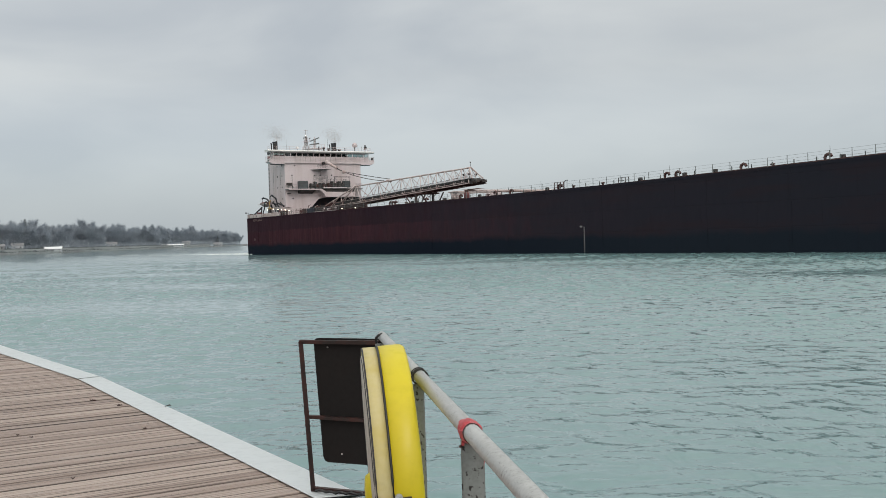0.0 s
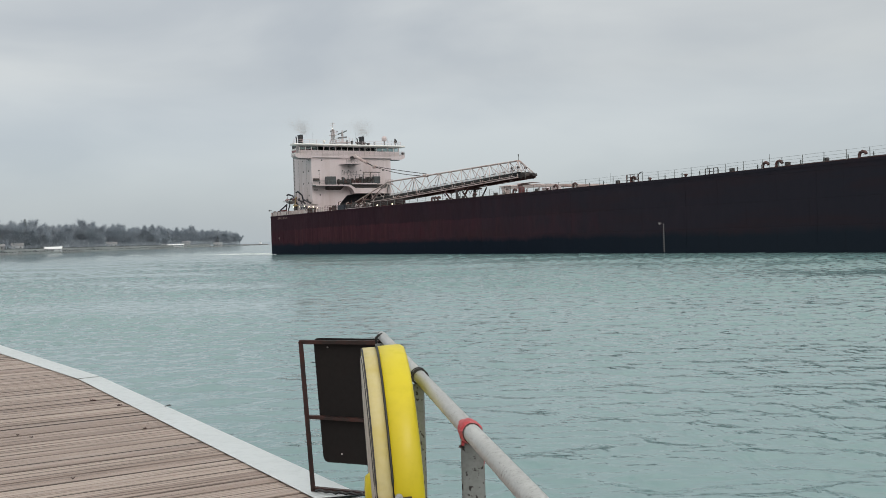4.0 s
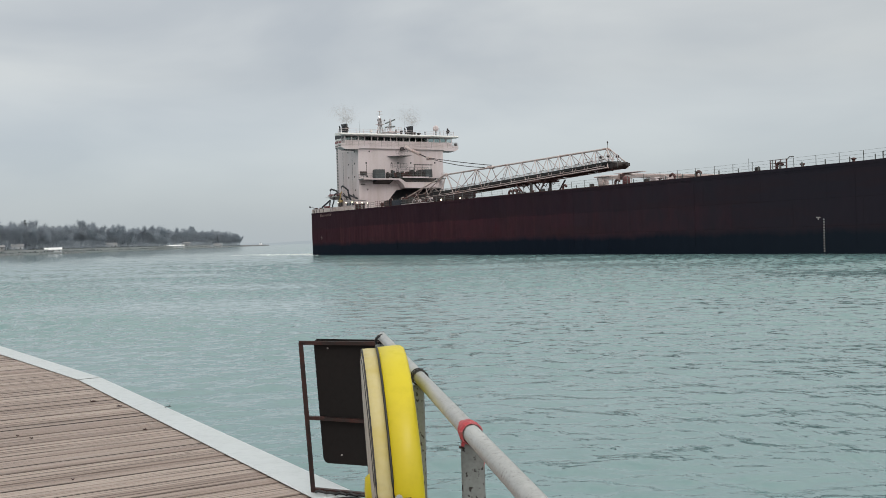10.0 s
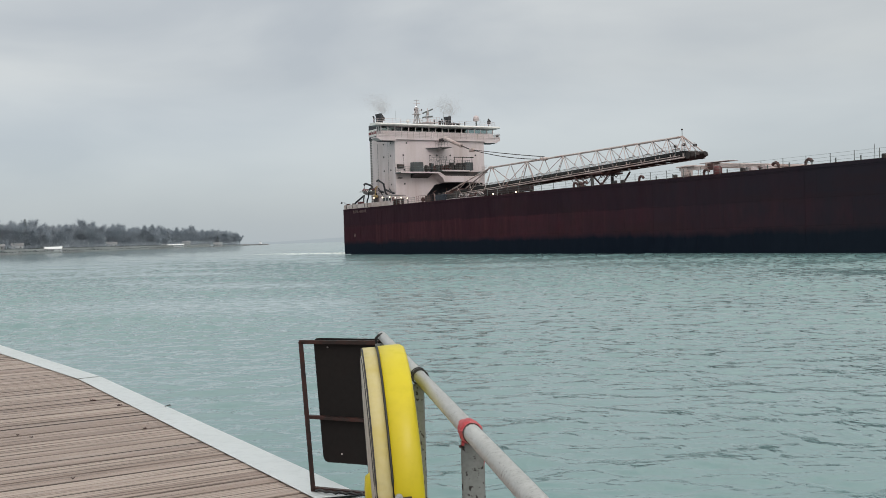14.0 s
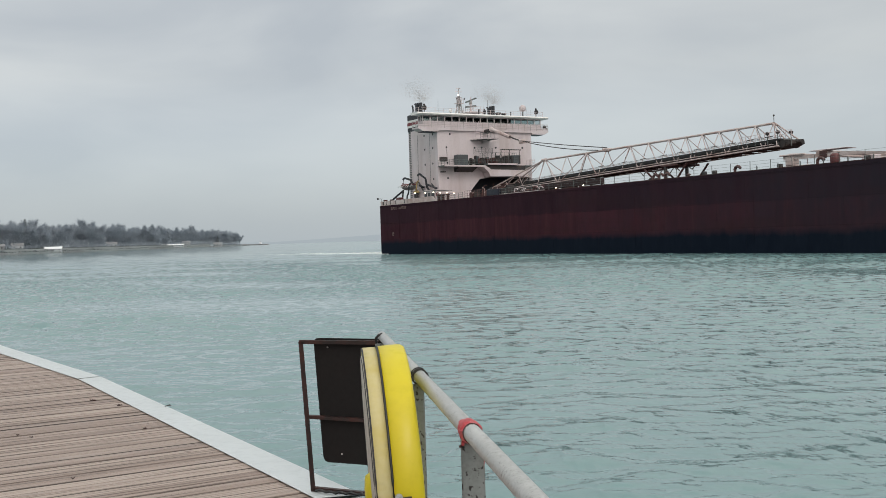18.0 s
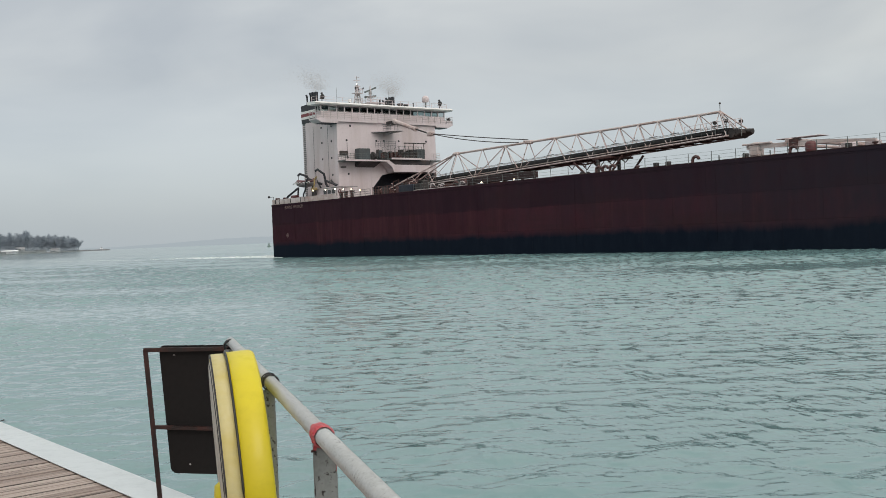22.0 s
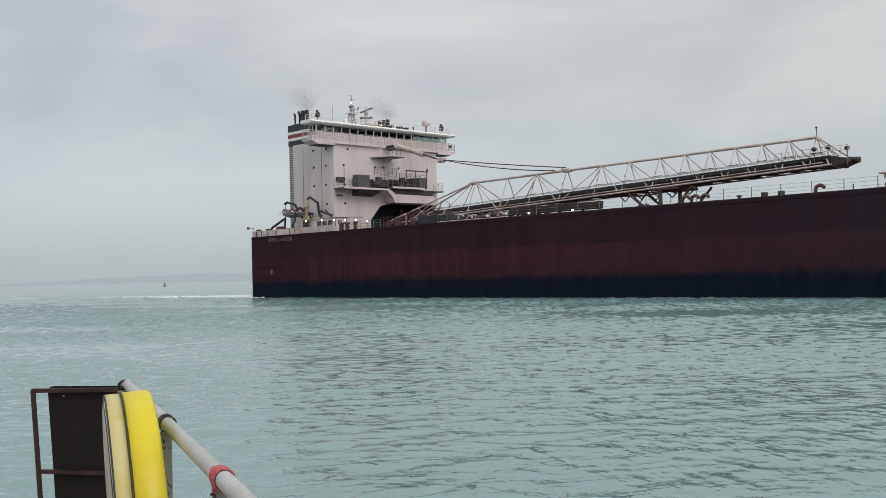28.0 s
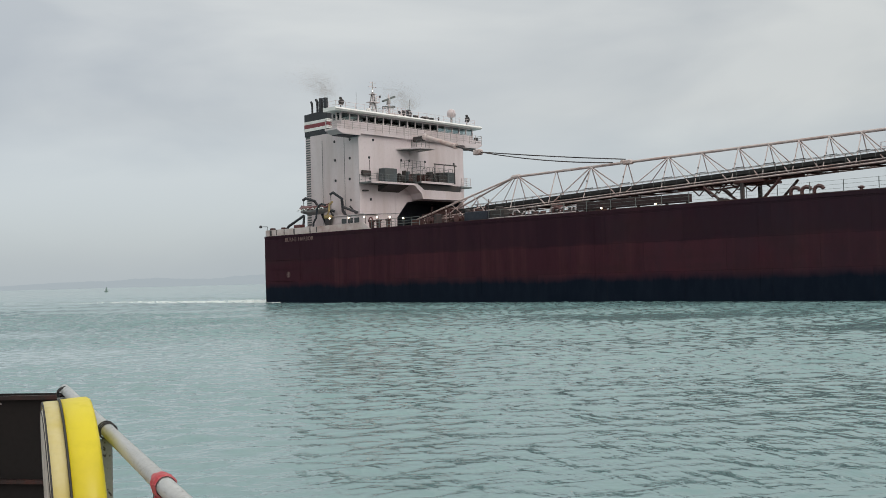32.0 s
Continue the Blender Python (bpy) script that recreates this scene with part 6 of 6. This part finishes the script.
def far_bank():
    front = [polar(a, d) for a, d in SHORE]
    back = [polar(a, d + w) for (a, d), w in zip(reversed(SHORE), (6, 60, 240, 400, 500, 600, 700, 900))]
    tagged(link("far_bank", prism(front + back, "z", -3.9, 1.5), M_BANK), "low far river bank of winter grass in hazed blue-grey", "bank", kind="structure")
    # upper terrace behind the water's edge
    f2 = [polar(a, d + 28) for a, d in SHORE[:-2]]
    b2 = [polar(a, d + w) for (a, d), w in zip(reversed(SHORE[:-2]), (200, 360, 470, 560, 650, 800))]
    tagged(link("far_terrace", prism(f2 + b2, "z", 1.4, 4.2), M_BANK), "raised far bank with dead grass", "bank", kind="structure")
    # stone edging at the water line
    bm = bmesh.new()
    rng = random.Random(9)
    for k in range(260):
        az = -30 + 19.9 * k / 259
        d = shore_at(az) - 1.5 + rng.uniform(-1, 1)
        x, y = polar(az, d)
        s = rng.uniform(0.6, 1.5)
        box(x - s * 1.6, x + s * 1.6, y - s, y + s, -0.5, 0.5 + s * 0.6, 0.2, bm)
    tagged(link("shore_stones", bm, M_ROOF), "dark stone edging along the far bank", "stones", kind="stuff")


def tree_kind(name, seed, h, spread, label):
    rng = random.Random(seed)
    t = thing(name, label, "tree", group="bare trees on the far bank")
    trunk = tube([(0, 0, -0.5), (0.1, 0, h * 0.2), (0.0, 0.15, h * 0.45)], h * 0.022, 6, taper=h * 0.012)
    limbs = []
    for k in range(11):
        a, z0 = rng.uniform(0, 6.28), h * rng.uniform(0.12, 0.48)
        l = spread * rng.uniform(0.55, 1.0)
        end = Vector((l * math.cos(a), l * math.sin(a), z0 + h * rng.uniform(0.2, 0.48)))
        tube([(0, 0, z0), (end.x * 0.5, end.y * 0.5, z0 + (end.z - z0) * 0.42), end], h * 0.010, 4, trunk, taper=h * 0.003)
        limbs.append((Vector((0, 0, z0)), end))
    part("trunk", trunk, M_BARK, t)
    tw = bmesh.new()
    for k in range(9000):
        a, b = rng.choice(limbs)
        p = a.lerp(b, rng.uniform(0.35, 1.0)) + Vector([rng.gauss(0, spread * 0.135) for _ in range(3)])
        if p.z < h * 0.12:
            continue
        d = Vector((rng.gauss(0, 1), rng.gauss(0, 1), rng.uniform(0.2, 1.6))).normalized()
        l, w = rng.uniform(0.022, 0.05) * h, rng.uniform(0.0025, 0.006) * h
        s = d.cross(Vector((rng.gauss(0, 1), rng.gauss(0, 1), 0.3))).normalized() * w
        vs = [tw.verts.new(p - s), tw.verts.new(p + s), tw.verts.new(p + d * l + s * 0.3), tw.verts.new(p + d * l - s * 0.3)]
        tw.faces.new(vs)
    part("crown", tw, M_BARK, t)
    return t


def fir_kind(seed, h):
    rng = random.Random(seed)
    t = thing("fir_tree", "dark narrow conifer among the bare trees", "tree", group="conifers on the far bank")
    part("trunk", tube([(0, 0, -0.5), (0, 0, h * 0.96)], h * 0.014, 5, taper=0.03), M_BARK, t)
    bm = bmesh.new()
    for k in range(420):
        f = rng.random() ** 0.8
        z = h * (0.12 + 0.86 * f)
        r = h * 0.17 * (1.03 - f) * rng.uniform(0.35, 1.0)
        a = rng.uniform(0, 6.28)
        p = Vector((r * math.cos(a), r * math.sin(a), z))
        d = Vector((math.cos(a), math.sin(a), -0.35)) * h * 0.05
        s = Vector((-math.sin(a), math.cos(a), 0)) * h * 0.02
        bm.faces.new([bm.verts.new(v) for v in (p - s, p + s, p + d + s * 0.3, p + d - s * 0.3)])
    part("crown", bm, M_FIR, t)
    return t


def far_trees():
    rng = random.Random(21)
    kinds = [tree_kind("bare_tree", 30 + k, 22 + 2.0 * (k % 3), 7.0 + 1.0 * (k % 4), "bare grey winter tree on the far bank") for k in range(6)]
    firs = [fir_kind(70, 23), fir_kind(71, 20)]
    spots = []
    for k in range(200):
        az = -29 + 17.6 * (k + rng.random()) / 200
        spots.append((az, rng.uniform(50, 190), rng.choice(kinds), rng.uniform(0.82, 1.2) + 0.3 * max(0.0, noise.noise((az * 0.9, 4.0, 0)))))
    for az, back, k, s in ((-22.5, 80, 0, 1.25), (-13.2, 60, 1, 1.1), (-17.6, 70, 0, 0.95), (-15.4, 60, 1, 1.0), (-27, 60, 1, 1.0), (-12.6, 70, 0, 0.8)):
        spots.append((az, back, firs[k], s))
    used = set()
    for az, back, k, s in spots:
        x, y = polar(az, shore_at(az) + back)
        m = pose(x, y, 4.1 if az < -12.8 else 1.4, 0, 0, rng.uniform(0, 360)) @ Matrix.Scale(s, 4)
        if k.name in used:
            o = copy_thing(k, m)
            o.scale = (s, s, s)
        else:
            used.add(k.name)
            k.matrix_basis = m


def undergrowth():
    rng = random.Random(33)
    bm = bmesh.new()
    for k in range(26000):
        az = -30 + 18.6 * rng.random()
        x, y = polar(az, shore_at(az) + rng.uniform(42, 150))
        z = (4.1 if az < -12.8 else 1.4) + 8.5 * rng.random() ** 1.3
        d = Vector((rng.gauss(0, 0.6), rng.gauss(0, 0.6), 1)).normalized() * rng.uniform(0.8, 2.2)
        s = Vector((rng.gauss(0, 1), rng.gauss(0, 1), 0.2)).normalized() * rng.uniform(0.12, 0.4)
        p = Vector((x, y, z - 0.8))
        bm.faces.new([bm.verts.new(v) for v in (p - s, p + s, p + d + s * 0.3, p + d - s * 0.3)])
    low = bmesh.new()
    for k in range(5200):
        az = -30 + 19.2 * rng.random()
        back = rng.uniform(6, 48)
        x, y = polar(az, shore_at(az) + back)
        z = 4.1 if back > 28 and az < -12.8 else 1.4
        d = Vector((rng.gauss(0, 0.8), rng.gauss(0, 0.8), 1)).normalized() * rng.uniform(0.5, 2.6) * (0.4 + 0.9 * max(0.0, noise.noise((az * 2.2, 7.0, back * 0.05)) + 0.35))
        s = Vector((rng.gauss(0, 1), rng.gauss(0, 1), 0.1)).normalized() * rng.uniform(0.4, 1.4)
        p = Vector((x, y, z - 0.2))
        low.faces.new([low.verts.new(v) for v in (p - s, p + s, p + d + s * 0.4, p + d - s * 0.4)])
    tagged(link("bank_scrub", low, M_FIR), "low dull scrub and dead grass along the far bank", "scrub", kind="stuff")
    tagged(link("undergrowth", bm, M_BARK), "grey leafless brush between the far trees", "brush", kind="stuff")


def far_house(az, back, w, d, h, roof, wall, roof_m, label, z=4.1, turn=0):
    x, y = polar(az, shore_at(az) + back)
    hs = thing("far_house", label, "house", x, y, z, -az + turn, "houses on the far bank")
    part("wall", box(-w / 2, w / 2, -d / 2, d / 2, -0.4, h), wall, hs)
    part("roof", prism([(-d / 2 - 0.5, h), (d / 2 + 0.5, h), (0, h + roof)], "x", -w / 2 - 0.4, w / 2 + 0.4), roof_m, hs)
    n = max(2, int(w / 4))
    for k in range(n):
        u = -w / 2 + w * (k + 0.5) / n
        win = part("window", box(u - 0.6, u + 0.6, -d / 2 - 0.08, -d / 2 - 0.004, h * 0.35, h * 0.75), M_GLASS, hs)
        part("window_frame", box(u - 0.72, u + 0.72, -d / 2 - 0.06, -d / 2 - 0.002, h * 0.30, h * 0.35 - 0.004), M_HOUSE, win)


def far_houses():
    far_house(-22.9, 52, 10, 7, 3.4, 2.4, M_HOUSE, M_ROOF, "grey far house with a pitched roof")
    far_house(-21.15, 14, 15, 9, 2.4, 2.0, M_HOUSE, M_ROOF_WHITE, "long boathouse with a white roof", 1.45)
    far_house(-18.2, 60, 12, 8, 3.6, 2.4, M_HOUSE, M_ROOF, "grey far house with a pitched roof")
    far_house(-15.0, 16, 30, 9, 3.0, 1.5, M_HOUSE, M_ROOF_WHITE, "long white-roofed far building", 1.45)
    far_house(-14.3, 48, 12, 8, 3.6, 2.2, M_HOUSE, M_ROOF, "pale far house among bare trees")
    far_house(-12.6, 34, 14, 8, 3.4, 2.0, M_HOUSE, M_ROOF, "pale far house near the water", 1.45)
    far_house(-23.8, 34, 9, 7, 3.0, 1.8, M_ROOF, M_ROOF, "small far house on the bank")


def point_tip():
    bm = bmesh.new()
    for k in range(9):
        az = -11.2 + 1.15 * k / 8
        x, y = polar(az, shore_at(az) + 4)
        box(x - 8, x + 8, y - 4, y + 4, -1, 1.9 + 0.4 * (k % 2), 0.3, bm)
    tagged(link("breakwater", bm, M_ROOF), "dark stone breakwater off the point", "breakwater", kind="structure")
    x, y = polar(-10.25, 1988)
    b = thing("harbour_light", "small white harbour light on the breakwater", "beacon", x, y, 1.9)
    part("hut", box(-2, 2, -2, 2, 0, 3.0, 0.1), M_ROOF_WHITE, b)
    part("lantern", lathe([(0.5, 0), (0.6, 0.3), (0.6, 1.0), (0.1, 1.5)], 8, (0, 0, 3.0)), M_DARK, b)


def buoy():
    x, y = polar(-1.32, 640)
    b = thing("channel_buoy", "small grey-green channel buoy with a tapered cage", "buoy", x, y, 0)
    part("float", lathe([(0.4, -0.6), (1.1, -0.4), (1.1, 0.5), (0.8, 0.65)], 14), M_BUOY, b)
    part("cage", lathe([(0.62, 0.65), (0.42, 1.9), (0.3, 2.2)], 8), M_BUOY, b)
    part("lantern", lathe([(0.3, 2.2), (0.3, 2.6), (0.1, 2.9)], 8), M_BUOY, b)


def distance():
    """The hazy far side of the lake: so far that it is one plain grey band."""
    n = Nodes("far_haze_glow")
    # black base; the haze is put in as an even glow of its own
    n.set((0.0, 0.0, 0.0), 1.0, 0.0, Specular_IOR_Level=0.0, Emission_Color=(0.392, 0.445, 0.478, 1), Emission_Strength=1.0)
    bm = bmesh.new()
    rng = random.Random(2)
    top = []
    for k in range(881):
        az = -14 + 44 * k / 880
        f = min(1, max(0, (az + 9.5) / 9))
        h = 7 + 20 * f + 7 * noise.noise((az * 0.35, 0.3, 0)) * f + 2.2 * noise.noise((az * 2.3, 1.3, 0)) * f + 2.6 * noise.noise((az * 9.0, 2.3, 0)) * f + 1.6 * noise.noise((az * 30.0, 4.3, 0)) * f
        if az > 4:
            h += 8 * min(1, (az - 4) / 5)
        x, y = polar(az, 3600)
        top.append((bm.verts.new((x, y, -3)), bm.verts.new((x, y, max(h, 3)))))
    for (a, b), (c, d) in zip(top, top[1:]):
        bm.faces.new((a, c, d, b))
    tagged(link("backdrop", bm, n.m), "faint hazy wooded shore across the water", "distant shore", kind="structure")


far_bank()
far_trees()
undergrowth()
far_houses()
point_tip()
buoy()
distance()
boardwalk()


# ---------------------------------------------------------------- wake and smoke, which travel with the ship
def wake():
    rng = random.Random(14)
    w = thing("wake", "white foam and low swell trailing from the ship's stern", "wake")
    # foam boil behind the transom, in lumps that thin out aft
    for name, x0, x1, y0, y1, count, size, tall in (("foam", -7, 0.4, 0.5, 30, 460, 0.62, 1.0), ("foam", -24, -5, 1, 28, 420, 0.42, 0.75),
                                                    ("foam", -60, -20, -1, 10, 240, 0.3, 0.6), ("foam_line", -130, -55, -6, 2, 150, 0.17, 0.5), ("side_foam", -0.6, 4.5, -0.9, -0.05, 60, 0.12, 1.0)):
        bm = bmesh.new()
        for k in range(count):
            f = rng.random()
            x, y = x0 + (x1 - x0) * f, y0 + (y1 - y0) * rng.random()
            if name == "foam_line":
                y = 0.5 + 0.055 * x + rng.gauss(0, 0.5)
                if noise.noise((x * 0.12, 3.0, 0)) < -0.1:
                    continue
            s = size * rng.uniform(0.35, 1.0) * (0.5 + 0.6 * f)
            vs = []
            n = 7
            for i in range(n):
                a = 2 * math.pi * i / n
                q = s * rng.uniform(0.6, 1.1)
                vs.append(bm.verts.new((x + 2.0 * q * math.cos(a), y + q * math.sin(a), 0.03)))
            top = bm.verts.new((x, y, 0.06 + s * tall * rng.uniform(0.4, 1.2)))
            for i in range(n):
                bm.faces.new((vs[i], vs[(i + 1) % n], top))
        tagged(part(name, bm, M_FOAM, w), kind="stuff")
    # two low ridges of disturbed water
    for name, y0, spread, h in (("swell", 1.0, -0.055, 0.13), ("swell", 6.5, 0.02, 0.10), ("swell", 13.0, 0.03, 0.08)):
        bm = bmesh.new()
        rows = []
        for i in range(240):
            x = 1.0 - i * 0.8
            fade = min(1, i / 6) * (1 - i / 260)
            yy = y0 + spread * i * 0.8 + 0.5 * noise.noise((x * 0.08, y0, 0.2))
            rr = h * fade * (0.75 + 0.6 * noise.noise((x * 0.35, y0, 1.0)))
            rows.append([bm.verts.new((x, yy + dy, -0.05 + rr * g)) for dy, g in ((-1.5, 0), (-0.8, 0.55), (-0.25, 1.0), (0.15, 0.95), (0.8, 0.4), (1.6, 0))])
        for a, b in zip(rows, rows[1:]):
            for i in range(5):
                bm.faces.new((a[i], a[i + 1], b[i + 1], b[i]))
        part(name, bm, M_WATER, w, "", True)
    return w


def smoke():
    soot = thin_growth("smoke_haze", (0.54, 0.50, 0.48), (0.46, 0.42, 0.40))
    rng = random.Random(8)
    s = thing("funnel_smoke", "thin brown smoke drifting off the funnels", "smoke")
    for y in (6.9, 24.4):
        for k in range(4):
            bm = bmesh.new()
            for i in range(24000):
                f = (k + rng.random()) / 4
                spread = 0.7 + 1.3 * f
                p = Vector((7.4 - 3.6 * f ** 1.4 + rng.gauss(0, spread), y + rng.gauss(0, spread), 31.2 + 3.6 * f + rng.gauss(0, spread * 0.5)))
                a, b = [Vector([rng.gauss(0, 0.0098) for _ in range(3)]) for _ in range(2)]
                bm.faces.new([bm.verts.new(v) for v in (p, p + a, p + b)])
            part("smoke_puff", bm, soot, s)
    return s


wake_thing = wake()
smoke_thing = smoke()


# ---------------------------------------------------------------- what moves
def ship_pose(t):
    """Steady way with a slow swing of the head to starboard."""
    turn, swing, v, gain = radians(58.96), radians(0.04958), 4.419, 0.0077
    x, y, n = -54.11, 278.97, 40
    for k in range(n):
        tm = t * (k + 0.5) / n
        x += math.cos(turn + swing * tm) * (v + gain * tm) * t / n
        y -= math.sin(turn + swing * tm) * (v + gain * tm) * t / n
    return pose(x, y, 0, 0, 0, -math.degrees(turn + swing * t))


def motions():
    walk(ship, [(t, ship_pose(t)) for t in range(0, 33, 4)])
    walk(wake_thing, [(t, ship_pose(t)) for t in range(0, 33, 4)])
    walk(smoke_thing, [(t, ship_pose(t)) for t in range(0, 33, 4)])
    # the rippled sheet sets slowly downstream
    walk(water, [(0, pose(-3.5, 0.5, 0)), (16, pose(0, 0, 0)), (32, pose(3.5, -0.5, 0))])


motions()
